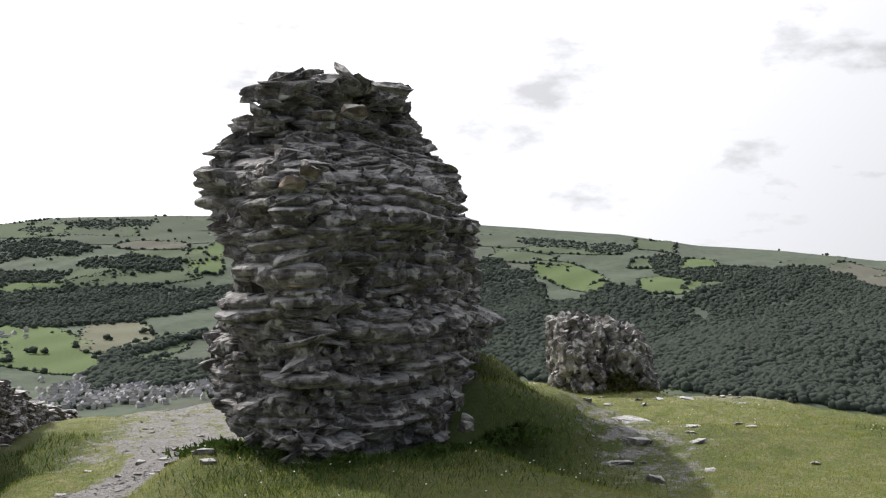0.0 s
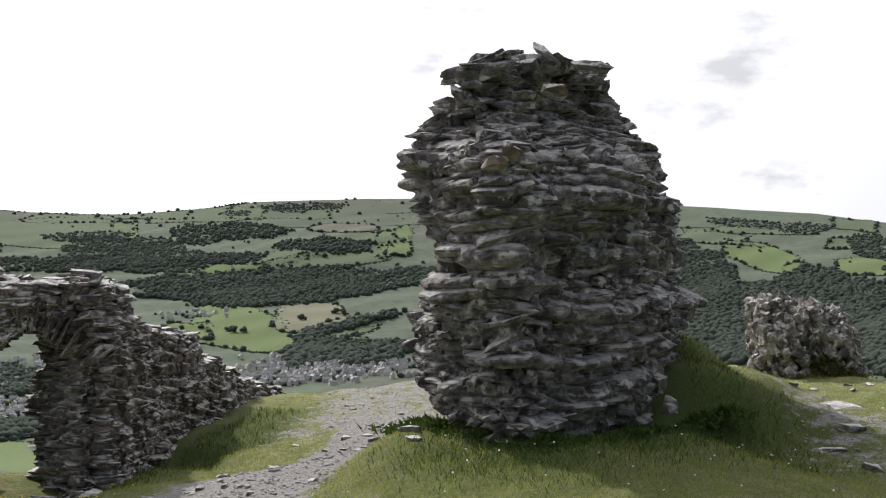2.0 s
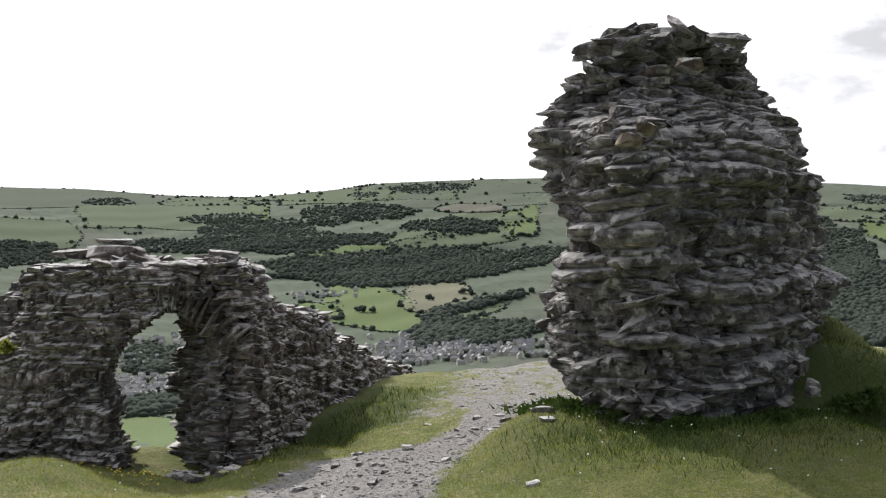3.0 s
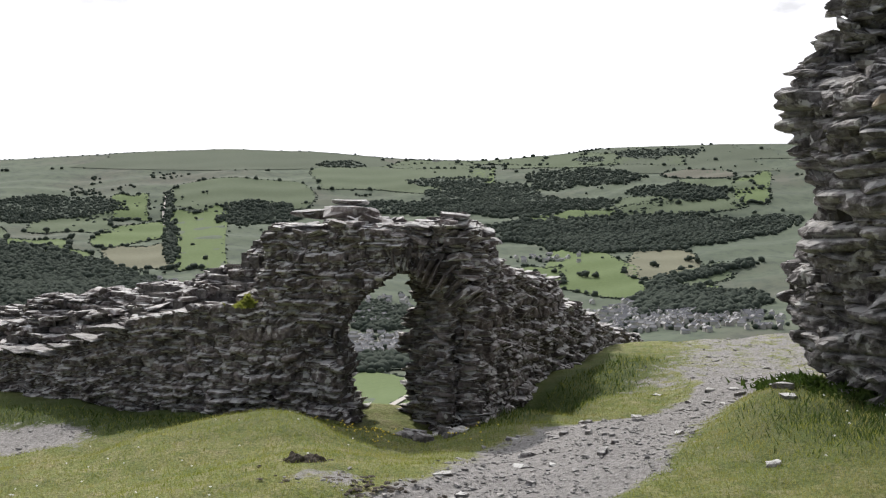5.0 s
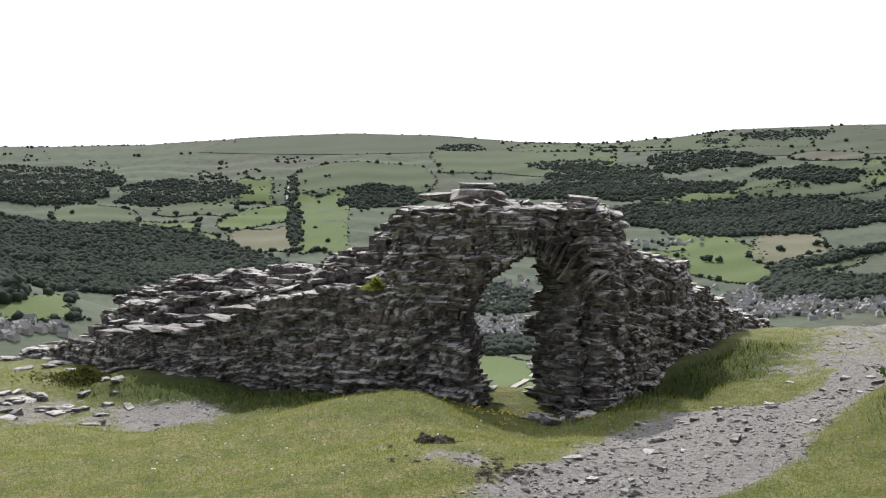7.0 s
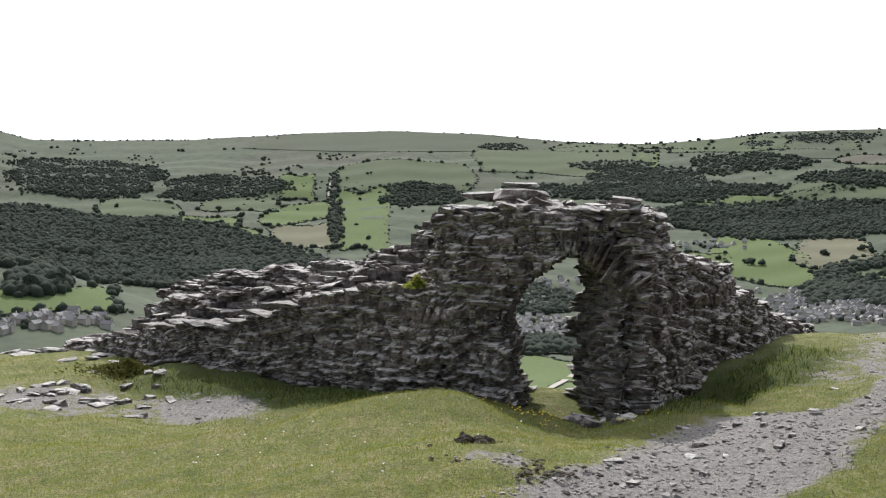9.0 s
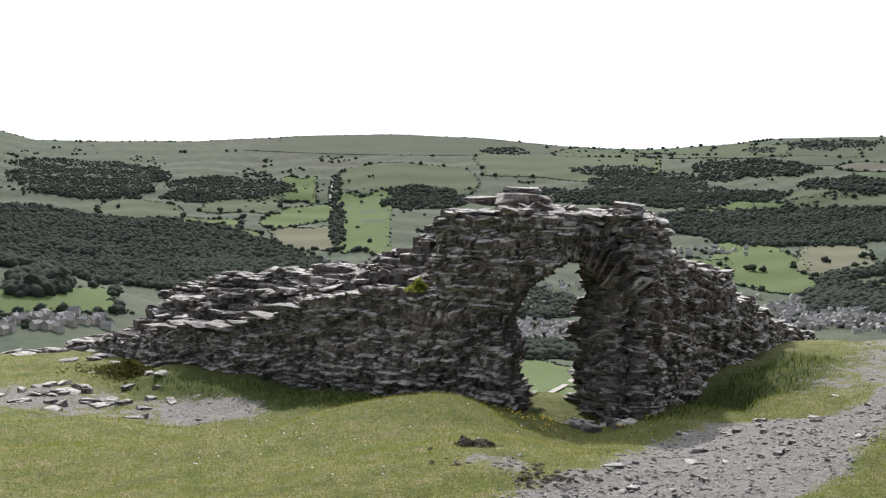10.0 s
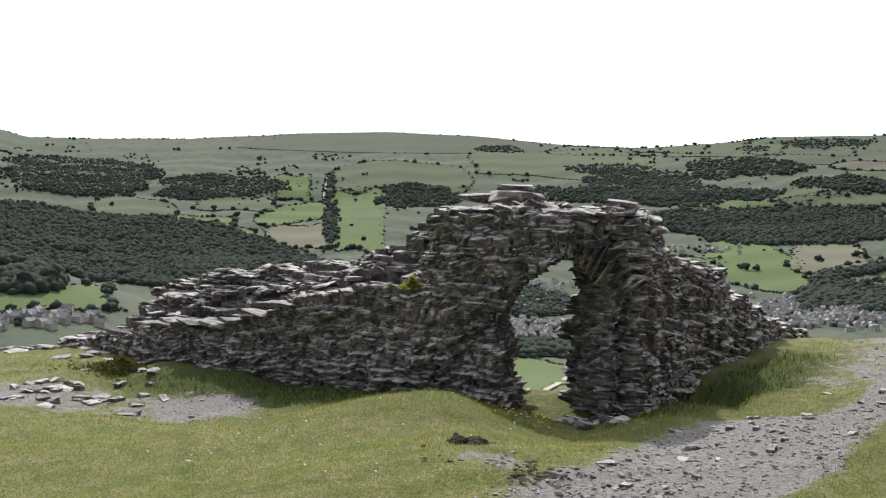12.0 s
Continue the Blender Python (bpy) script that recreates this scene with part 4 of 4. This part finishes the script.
def left_top(s, t):
    x = np.interp(s, [0, 3.642, LEFT_LENGTH], [-12.6, -9.0, -5.45])
    front = np.interp(x, [-12.6, -11.3, -10, -9.1, -8.4, -7.7, -6.95, -6.45, -6.4, -5.4], [-0.55, -0.3, -0.05, -0.0, 0.27, 0.52, 0.58, 0.62, 1.3, 1.36])
    back = np.interp(x, [-12.6, -11.7, -11.5, -10, -9.1, -8.4, -7.7, -7.3, -7.0, -6.8, -6.25, -6.2, -5.5, -5.4], [-0.5, -0.4, 0.2, 0.5, 0.6, 0.66, 0.8, 0.95, 1.3, 1.34, 1.36, 1.42, 1.42, 1.38])
    rise = min(max((t - 0.1 + 0.08 * math.sin(s * 3.1)) / 0.75, 0), 1)
    if x < -6.9:
        rise = math.floor(rise * 3.999) / 3
    return front + (back - front) * rise + 0.035 * math.sin(s * 7.1 + t * 4)


def left_filled(s, t, z):
    if s < 0 or t < 0 or t > (1.25 if s < 5.6 else 0.9) or s > LEFT_LENGTH + 0.6:
        return False
    # the ragged, undercut jamb of the opening, splayed with the line of the passage
    jamb = LEFT_LENGTH - 0.62 * t + 0.05 * math.sin(z * 13) - 0.04 + max(0.0, 0.1 - z) * 0.22
    if z > 0.62:
        jamb = LEFT_LENGTH - 0.62 * t - 0.06 + (z - 0.62) * 1.5
    return s < jamb and z < left_top(s, t)


left_wall = thing("ruined_wall", "long low ruined curtain wall of dark coursed rubble", "ruined wall", "arched wall", at=(-8.0, 9.2, -0.3))
masonry(left_wall, LEFT_LINE + [(-4.85, 8.86)], -0.75, 1.25, left_filled, limit=300, nearest=(-5.5, 8.0, 0.6), seed=2)

# the far side of the arch: the splayed jamb, then the wall that runs on down the slope
JAMB_LINE = [(-5.32, 9.88), (-4.45, 8.95)]
J = math.dist(*JAMB_LINE)
RIGHT_LINE = [(-4.45, 8.95), (-4.5, 9.6), (-4.72, 12.5), (-4.98, 16.5)]


def jamb_filled(s, t, z):
    return 0 <= s <= J and 0 <= t < 0.12 + 0.45 * (1 - s / J) and z < 1.38 + 0.04 * math.sin(s * 9) and s > 0.07 * math.sin(z * 11) + 0.05


def right_filled(s, t, z):
    if t < 0 or t > min(0.75, 0.06 + 0.9 * s) or s < 0 or s > 7.5:
        return False
    top = np.interp(s, [0, 0.35, 0.36, 0.95, 1.0, 1.4, 1.45, 3.1, 3.15, 3.6, 4.65, 5.6, 7.4], [1.44, 1.42, 1.34, 1.24, 1.2, 1.0, 0.9, 0.72, 0.55, 0.42, 0.15, -0.1, -0.42])
    return z < top + 0.05 * math.sin(s * 8.3 + t * 5)


jamb = thing("arch_jamb", "deep dark splayed jamb of rubble beside the opening", "jamb", "arched wall", at=(-4.9, 9.4, -0.3))
masonry(jamb, JAMB_LINE, -0.8, 0.6, jamb_filled, limit=120, nearest=(-4.5, 8.5, 0.6), seed=3)
right_wall = thing("ruined_wall", "sloping broken end of a dark rubble wall beside an arch", "ruined wall", "arched wall", at=(-4.9, 11, -0.3))
masonry(right_wall, RIGHT_LINE, -0.8, 0.75, right_filled, limit=300, nearest=(-3.5, 8.5, 0.6), rough=0.7)


def build_arch():
    """Thin slabs set on edge in a fan over the opening, with flat stones above."""
    owner = thing("stone_arch", "broken arch of thin slate voussoirs over a narrow opening", "arch", "arched wall", at=(-5.0, 9.1, 1.0))
    placed = []
    # the rubble fill over the curve
    z = 0.66
    while z < 1.38:
        h = rng.uniform(0.03, 0.07)
        for row in range(7):
            off = 0.1 + row * 0.14
            x = -5.6 - off * 0.6
            while x < -4.36 - off * 0.4:
                wide = rng.uniform(0.07, 0.22)
                across = (x + wide / 2 + off * 0.6 + 5.02) / 0.56
                if z > 1.0 - 0.3 * abs(across) ** 1.7:
                    placed.append(stone_pose(Vector((x + wide / 2, 8.87 + off + rng.gauss(0, 0.02), z)), Vector((1, 0.03, 0)), wide * 1.15, 0.19, h * 1.25, 4))
                x += wide
        z += h * 0.92
    # the facing ring of thin slabs on edge
    for layer in range(2):
        for k in range(46):
            f = k / 45
            lean = radians(-50 + 104 * f + rng.gauss(0, 2))
            across = math.sin(lean) * 0.72
            x = -5.02 + across
            z = 1.0 - 0.3 * abs(across / 0.56) ** 1.7
            reach = rng.uniform(0.24, 0.36)
            y = 8.92 + layer * 0.16 + rng.uniform(-0.015, 0.015)
            turn = Matrix.Rotation(lean, 4, "Y") @ Matrix.Rotation(radians(rng.gauss(0, 6)), 4, "Z")
            spot = Vector((x, y, z)) + Vector((math.sin(lean), 0, math.cos(lean))) * reach * 0.42
            if spot.z < 1.36:
                placed.append(Matrix.Translation(spot) @ turn @ Matrix.Diagonal((rng.uniform(0.022, 0.045), 0.18, reach, 1)))
    for _ in range(200):
        f = rng.random()
        x = -5.65 + f * 1.25
        y = 8.9 + rng.random() * 0.75 + max(0, f - 0.7) * 0.3
        z = 1.3 + rng.uniform(-0.12, 0.08) + 0.03 * math.sin(f * 9)
        placed.append(stone_pose(Vector((x, y, z)), Vector((1, rng.uniform(-0.5, 0.5), 0)), rng.uniform(0.08, 0.24), rng.uniform(0.1, 0.22), rng.uniform(0.03, 0.075), 14))
    set_stones(owner, placed, DARK_BLOCKS, DARK, 300, (-4, 6, 1))


build_arch()

# flat slabs along the low ledge
for k in range(7):
    x = -10.4 + k * 0.36
    z = float(np.interp(x, [-11.3, -10, -9.1, -8.0], [-0.28, -0.02, 0.03, 0.4]))
    ob = thing("ledge_slab", "long flat sunlit slab on the low wall ledge", "stone slab", "ledge slabs", at=(x, 9.05, z))
    child("slab", rng.choice(BLOCKS), ob, stone_pose(Vector((x, 9.05 + (x + 9) * -0.14, z)), Vector((1, -0.12, 0)), rng.uniform(0.4, 0.6), 0.36, 0.06, 2))

# big flat capping stones on the wall head
for x, y, z, wide, deep, tall in ((-6.05, 9.2, 1.48, 0.42, 0.34, 0.13), (-5.6, 9.16, 1.5, 0.46, 0.36, 0.18), (-5.66, 9.24, 1.59, 0.36, 0.28, 0.07)):
    ob = thing("capping_stone", "flat weathered capping slab lying on the wall head", "stone slab", "capping stones", at=(x, y, z))
    child("slab", rng.choice(DARK_BLOCKS), ob, stone_pose(Vector((x, y, z - 0.02)), Vector((1, 0.05, 0)), wide, deep * 0.85, tall * 0.85, 2))

# the lump of fallen masonry by the edge
def build_lump():
    owner = thing("fallen_masonry", "squat lump of fallen pale rubble masonry on turf", "boulder", at=(2.55, 17.6, -0.25))
    placed = []
    for _ in range(620):
        a, b = rng.uniform(0, 6.283), rng.uniform(-0.35, 1.0)
        ring = max(0, 1 - abs(b) ** 5) ** 0.4
        c, d = math.cos(a), math.sin(a)
        square = 1 / (abs(c) ** 3.2 + abs(d) ** 3.2) ** (1 / 3.2)
        lumpy = 1 + 0.16 * noise.noise(Vector((c * 2, d * 2, b * 2)))
        x, y, z = c * ring * square * 0.7 * lumpy, d * ring * square * 0.62 * lumpy, 0.3 + b * 0.76 * lumpy
        x -= 0.1 * b
        z *= 1 - 0.1 * x
        tilt = Euler((rng.gauss(0.3, 0.5), rng.gauss(0.2, 0.4), a)).to_matrix().to_4x4()
        k = rng.choice((0.7, 0.9, 1.0, 1.35))
        placed.append(Matrix.Translation((2.55 + x, 17.6 + y, -0.25 + z)) @ tilt @ Matrix.Diagonal((rng.uniform(0.08, 0.18) * k, rng.uniform(0.08, 0.16) * k, rng.uniform(0.1, 0.2) * k, 1)))
    core = hull([(math.cos(a) * 0.6 * k, math.sin(a) * 0.58 * k, z) for a in np.linspace(0, 6, 14) for k, z in ((1, -0.2), (1, 0.6), (0.6, 0.9))], MORTAR, "mortar_core")
    child("mortar_core", core, owner)
    set_stones(owner, placed, PALE_BLOCKS + BLOCKS[:6], PALE, 300, (2.0, 12, 1.5))


build_lump()


# ---- near ground cover ----
rng = random.Random(33)
npr = np.random.RandomState(5)


def open_turf(x, y):
    """True where nothing stands on the ground."""
    pier = ((x + 0.65) / 1.1) ** 2 + ((y - 9.6) / 1.75) ** 2 < 1
    wall = ((y > 8.75) & (x < -5.3)) | ((x < -4.4) & (y > 8.7)) | ((y > 9.1) & (x < -8.8))
    return ~pier & ~wall


def scatter(count, low, high, near, far):
    """Random plan points in the swathe of hilltop in front of the path."""
    az = np.radians(npr.uniform(low, high, count))
    r = near * (far / near) ** npr.random_sample(count)
    return -np.sin(az) * r, np.cos(az) * r


def build_blades(name, label, count, low, high, tall, wide, want, mat=None):
    x, y = scatter(count, -24, 60, 5.2, 19)
    bare, lush_shade = trodden(x, y), lush_shade_at(x, y)
    keep = open_turf(x, y) & want(x, y, bare + npr.normal(0, 0.12, count), lush_shade)
    x, y, lush_shade = x[keep], y[keep], lush_shade[keep]
    z = height(x, y)
    h = npr.uniform(*tall, len(x)) * (1 + lush_shade * npr.random_sample(len(x)) * 0.9)
    turn = npr.uniform(0, 6.283, len(x))
    w = npr.uniform(*wide, len(x)) * (0.5 + np.hypot(x, y) / 14)
    dx, dy = np.cos(turn) * w, np.sin(turn) * w
    lean = npr.normal(0, 0.55, (2, len(x))) * h
    v = np.stack([np.stack([x - dx, y - dy, z - 0.008], -1), np.stack([x + dx, y + dy, z - 0.008], -1), np.stack([x + lean[0], y + lean[1], z + h], -1)], 1).reshape(-1, 3)
    f = np.arange(len(v)).reshape(-1, 3)
    tagged(new(name, mesh(name, v, f, mat or BLADE)), label, "grass", kind="stuff")


build_blades("turf_grass", "short cropped yellow-green turf with dry stalks", 230000, -24, 60, (0.01, 0.028), (0.002, 0.004), lambda x, y, bare, lush_shade: bare < 0.4)
build_blades("long_grass", "longer green grass at the foot of the ruins, coloured for shade", 120000, -24, 60, (0.02, 0.055), (0.003, 0.005), lambda x, y, bare, lush_shade: (bare < 0.35) & (lush_shade > 0.45 + npr.random_sample(len(x)) * 0.5), RANK_SHADE)


def chip_heap(name, label, count, size, want):
    x, y = scatter(count, -24, 60, 5.2, 19)
    keep = open_turf(x, y) & (trodden(x, y) > want + npr.normal(0, 0.14, count))
    x, y = x[keep], y[keep]
    z = height(x, y)
    shapes = [shape_of(me) for me in BLOCKS[:8]]
    places = []
    for px, py, pz in zip(x, y, z):
        s = rng.uniform(*size) * (1 if rng.random() < 0.95 else 2.0)
        m = Matrix.Translation((px, py, pz + s * 0.12)) @ Matrix.Rotation(rng.uniform(0, 6.28), 4, "Z") @ Euler((rng.gauss(0, 0.2), rng.gauss(0, 0.2), 0)).to_matrix().to_4x4() @ Matrix.Diagonal((s, s * rng.uniform(0.5, 0.9), s * rng.uniform(0.2, 0.5), 1))
        places.append((rng.randrange(8), m))
    tagged(new(name, heap(name, shapes, places, CHIP)), label, "gravel", kind="stuff")


chip_heap("path_gravel", "grey slate chippings strewn over the trodden path", 30000, (0.01, 0.034), 0.5)


def loose_stone(name, x, y, wide, deep, tall, label, group, pale=True):
    z = ground_z(x, y)
    ob = thing(name, label, "stone", group, at=(x, y, z))
    turn = Matrix.Rotation(rng.uniform(-0.5, 0.5), 4, "Z")
    child("rock", rng.choice(PALE_BLOCKS if pale else BLOCKS), ob, Matrix.Translation((x, y, z + tall * 0.02)) @ turn @ Euler((rng.gauss(0, 0.08), rng.gauss(0, 0.08), 0)).to_matrix().to_4x4() @ Matrix.Diagonal((wide, deep, tall, 1)))


# flat slabs and stones lying in the turf near the edge
for x, y, wide, deep, tall in ((1.95, 11.6, 0.34, 0.4, 0.04), (2.66, 11.8, 0.28, 0.3, 0.06), (1.65, 8.6, 0.16, 0.1, 0.1), (1.5, 9.4, 0.22, 0.14, 0.05), (1.75, 9.8, 0.2, 0.2, 0.08),
                               (3.9, 17.2, 0.55, 0.3, 0.09), (4.9, 16.0, 0.5, 0.25, 0.06), (5.6, 15.4, 0.45, 0.25, 0.06), (3.0, 15.8, 0.3, 0.3, 0.07), (3.2, 14.6, 0.22, 0.2, 0.06), (2.4, 15.6, 0.4, 0.25, 0.06)):
    loose_stone("flat_stone", x, y, wide, deep, tall, "pale flat slab of slate set in worn turf", "slabs in the turf")
for _ in range(34):
    x, y = rng.gauss(2.3, 1.1), rng.uniform(8.5, 16.5)
    if x > 1.0:
        loose_stone("small_stone", x, y, rng.uniform(0.06, 0.16), rng.uniform(0.06, 0.14), rng.uniform(0.03, 0.06), "small pale stone lying on worn turf", "loose stones")
# tumbled stones at the low end of the long wall
for _ in range(44):
    x, y = rng.gauss(-9.7, 0.7), rng.gauss(7.5, 0.6)
    loose_stone("tumbled_stone", x, y, rng.uniform(0.06, 0.24), rng.uniform(0.08, 0.22), rng.uniform(0.04, 0.11), "weathered grey stone tumbled from the wall", "tumbled stones", rng.random() < 0.7)
for _ in range(40):
    x, y = rng.uniform(-14, -10.2), rng.gauss(9.3, 0.35)
    loose_stone("wall_end_stone", x, y, rng.uniform(0.1, 0.36), rng.uniform(0.12, 0.35), rng.uniform(0.03, 0.08), "sunlit flat slab at the low wall end", "wall end slabs", rng.random() < 0.4)
# bigger stones along the path
for _ in range(40):
    y = rng.uniform(5.6, 14)
    x = float(np.interp(y, [5.2, 6.4, 8.3, 9.5, 11, 14], [-3.3, -2.8, -2.85, -2.45, -2.35, -2.9])) + rng.gauss(0, 0.4)
    loose_stone("path_stone", x, y, rng.uniform(0.05, 0.13), rng.uniform(0.05, 0.1), rng.uniform(0.03, 0.07), "grey slate stone lying on the gravel path", "stones on the path", rng.random() < 0.5)
# the heap of broken stone below the arch jamb
for _ in range(26):
    x, y = rng.gauss(-4.45, 0.13), rng.gauss(8.45, 0.18)
    loose_stone("jamb_stone", x, y, rng.uniform(0.07, 0.2), rng.uniform(0.07, 0.16), rng.uniform(0.05, 0.14), "broken stone heaped under the arch jamb", "stones under the jamb", rng.random() < 0.5)
# stones at the foot of the pier
for x, y, s in ((-1.62, 8.2, 0.16), (-1.55, 7.95, 0.13), (-1.4, 6.65, 0.11), (-1.7, 8.35, 0.1)):
    loose_stone("foot_stone", x, y, s, s * 0.8, s * 0.5, "stone half buried in grass by the pier", "stones by the pier")


# the overturned clod of dark earth
SOIL, n, b, place = material("dark_peaty_soil", 1.0)
colour(n, b, n.mix(n.noise(place, 30.0, 6.0, 0.7), (0.05, 0.042, 0.034), (0.15, 0.128, 0.1)))
bump(n, b, n.noise(place, 60.0, 6.0, 0.7), 1.0, 0.03)
clod = thing("earth_clod", "overturned clod of dark peaty earth in turf", "clod", at=(-4.12, 6.1, ground_z(-4.12, 6.1)))
lumps = [(rng.randrange(8), Matrix.Translation((rng.gauss(0, 0.06), rng.gauss(0, 0.04), rng.uniform(-0.04, 0.01))) @ Euler((rng.random() * 6, rng.random() * 6, 0)).to_matrix().to_4x4() @ Matrix.Diagonal((rng.uniform(0.04, 0.09), rng.uniform(0.04, 0.08), rng.uniform(0.02, 0.06), 1))) for _ in range(70)]
child("soil", heap("soil", CLUMPS, lumps, SOIL), clod)["kind"] = "stuff"
clod = thing("earth_scrape", "scraped patch of dark earth and dry roots", "clod", at=(-3.65, 5.75, ground_z(-3.65, 5.75)))
lumps = [(rng.randrange(8), Matrix.Translation((rng.gauss(0, 0.24), rng.gauss(0, 0.12), rng.uniform(-0.025, 0.0))) @ Matrix.Diagonal((rng.uniform(0.02, 0.05), rng.uniform(0.02, 0.05), rng.uniform(0.008, 0.018), 1))) for _ in range(110)]
child("soil", heap("soil", CLUMPS, lumps, SOIL), clod)["kind"] = "stuff"


def flowers(name, label, mat, places, size):
    v, f = [], []
    for x, y in places:
        z = ground_z(x, y) + rng.uniform(0.03, 0.08)
        k = len(v)
        v += [(x + math.cos(a) * size * rng.uniform(0.7, 1.2), y + math.sin(a) * size, z + rng.uniform(-0.4, 0.6) * size) for a in (0, 1.05, 2.1, 3.14, 4.2, 5.2)] + [(x, y, z + size * 0.7), (x, y, z - size * 0.7)]
        f += [(k + n, k + (n + 1) % 6, k + 6) for n in range(6)] + [(k + (n + 1) % 6, k + n, k + 7) for n in range(6)]
    tagged(new(name, mesh(name, v, f, mat)), label, "flowers", kind="stuff")


flowers("yellow_flowers", "small yellow flowers in the turf below the arch", PETAL, [(rng.gauss(-4.72, 0.16), rng.gauss(7.9, 0.12)) for _ in range(46)] + [(rng.uniform(-4.1, -3.7), rng.gauss(8.0, 0.1)) for _ in range(12)], 0.009)
flowers("white_flowers", "scattered small white daisies in the grass", WHITEPETAL, [(rng.uniform(-1.8, 1.2), rng.uniform(6.6, 9.2)) for _ in range(46)] + [(rng.uniform(2, 5), rng.uniform(9, 14)) for _ in range(30)] + [(rng.uniform(-6.5, -4), rng.uniform(5, 7.2)) for _ in range(30)], 0.008)

# moss and ivy at the foot of the fallen lump, and tufts on the wall
MOSS, n, b, place = material("mossy_growth", 0.95)
lot = n.add("ShaderNodeNewGeometry").outputs["Random Per Island"]
leafy(n, b, n.mix(n.noise(place, 25.0, 5.0), n.mix(lot, (0.05, 0.065, 0.015), (0.13, 0.14, 0.035)), (0.09, 0.085, 0.03)), 0.3, (1.2, 1.2, 1.0))


def bush(name, label, x, y, z, count, spread, size, mat=MOSS):
    v, f = [], []
    for _ in range(count):
        a, d = rng.uniform(0, 6.283), abs(rng.gauss(0, 0.6))
        p = Vector((x + math.cos(a) * spread[0] * d, y + math.sin(a) * spread[1] * d, z + max(0.0, 1 - d) * spread[2] * rng.random()))
        way = Vector((rng.gauss(0, 1), rng.gauss(-0.5, 1), rng.gauss(0.7, 0.6))).normalized() * size * rng.uniform(0.6, 1.6)
        side = way.cross(Vector((rng.gauss(0, 1), rng.gauss(0, 1), rng.gauss(0, 1)))).normalized() * size * 0.3
        k = len(v)
        v += [p - side, p + side, p + way]
        f.append((k, k + 1, k + 2))
    tagged(new(name, mesh(name, v, f, mat)), label, "plant", kind="stuff")


bush("moss_growth", "dark moss and ivy at the foot of the fallen masonry", 2.75, 17.0, -0.2, 2600, (0.45, 0.2, 0.45), 0.05)
bush("moss_growth", "mossy tussock by the low end of the wall", -10.2, 8.6, ground_z(-10.2, 8.6), 2200, (0.6, 0.3, 0.16), 0.04)
bush("grass_tuft", "tuft of yellowed grass on the wall ledge", -6.6, 8.95, 0.6, 400, (0.12, 0.1, 0.1), 0.045, BLADE)
bush("grass_tuft", "green tuft at the low end of the sloping wall", -4.85, 16.1, ground_z(-4.85, 16.1), 700, (0.22, 0.25, 0.1), 0.045, BLADE)


for k in range(26):
    f = k / 25
    x = -1.75 + f * 2.4 + rng.gauss(0, 0.05)
    y = 8.75 - 1.05 * math.sin(min(f * 1.9, 1.57)) + max(0, f - 0.55) * 4.2 + rng.gauss(0, 0.06)
    bush("grass_tuft", "rank green grass at the foot of the pier", x, y - 0.05, ground_z(x, y) - 0.03, 520, (0.24, 0.16, 0.08), 0.05, RANK_SHADE)


# single trees standing in the fields
def tree_meshes(k):
    v, f = CROWNS[k]
    return mesh("crown", v, f, LEAF), mesh("trunk", [(math.cos(a) * w, math.sin(a) * w, z) for z, w in ((-0.1, 0.05), (0.35, 0.035)) for a in (0, 1.26, 2.5, 3.77, 5.03)],
                                           [(n, (n + 1) % 5, 5 + (n + 1) % 5, 5 + n) for n in range(5)], BARK)


TREES = [tree_meshes(k) for k in range(5)]


def tree(az, el, size):
    x, y = seen_at(az, el)
    ob = thing("tree", "full round-headed broadleaf tree standing in a field", "tree", "field trees", at=(x, y, ground_z(x, y)))
    m = Matrix.Translation(ob.location) @ Matrix.Rotation(rng.uniform(0, 6.28), 4, "Z") @ Matrix.Diagonal((size, size, size * rng.uniform(0.8, 1.0), 1))
    crown, trunk = TREES[rng.randrange(5)]
    child("crown", crown, ob, m)
    child("trunk", trunk, ob, m)


tree(15.81, -3.53, 20)
tree(19.11, -4.07, 18)
tree(18.61, -4.07, 16)
tree(17.22, -3.82, 14)
tree(17.48, -1.68, 20)
tree(15.03, -0.28, 16)
tree(14.64, -0.44, 16)
tree(13.98, -0.32, 14)
tree(12.93, -5.25, 18)
tree(14.12, -3.20, 18)
tree(13.72, -3.32, 16)
tree(11.05, -0.88, 13)
tree(11.46, 0.22, 13)
tree(12.66, 1.30, 9)
tree(11.99, 1.35, 9)
tree(46.22, -1.05, 16)
tree(45.14, -1.81, 20)
tree(44.05, -2.12, 18)
tree(38.26, -1.20, 12)
tree(37.20, -1.41, 16)
tree(39.11, 0.33, 12)
tree(40.48, -2.18, 10)
tree(19.18, -3.97, 16)
tree(19.39, -4.02, 14)
tree(21.57, -3.87, 14)
tree(20.64, -3.84, 14)
tree(40.88, -3.71, 9)
tree(39.77, -3.79, 9)
tree(39.07, -3.42, 10)
tree(37.82, -3.16, 14)
tree(50.95, -1.79, 12)
tree(49.92, -1.64, 14)
tree(52.76, -5.45, 26)
tree(53.76, -5.59, 22)
tree(35.75, -0.81, 14)
tree(35.35, 0.82, 10)
tree(26.59, 1.08, 10)
tree(-5.61, -0.11, 12)
tree(-6.58, -0.33, 11)
tree(-11.64, -1.45, 12)
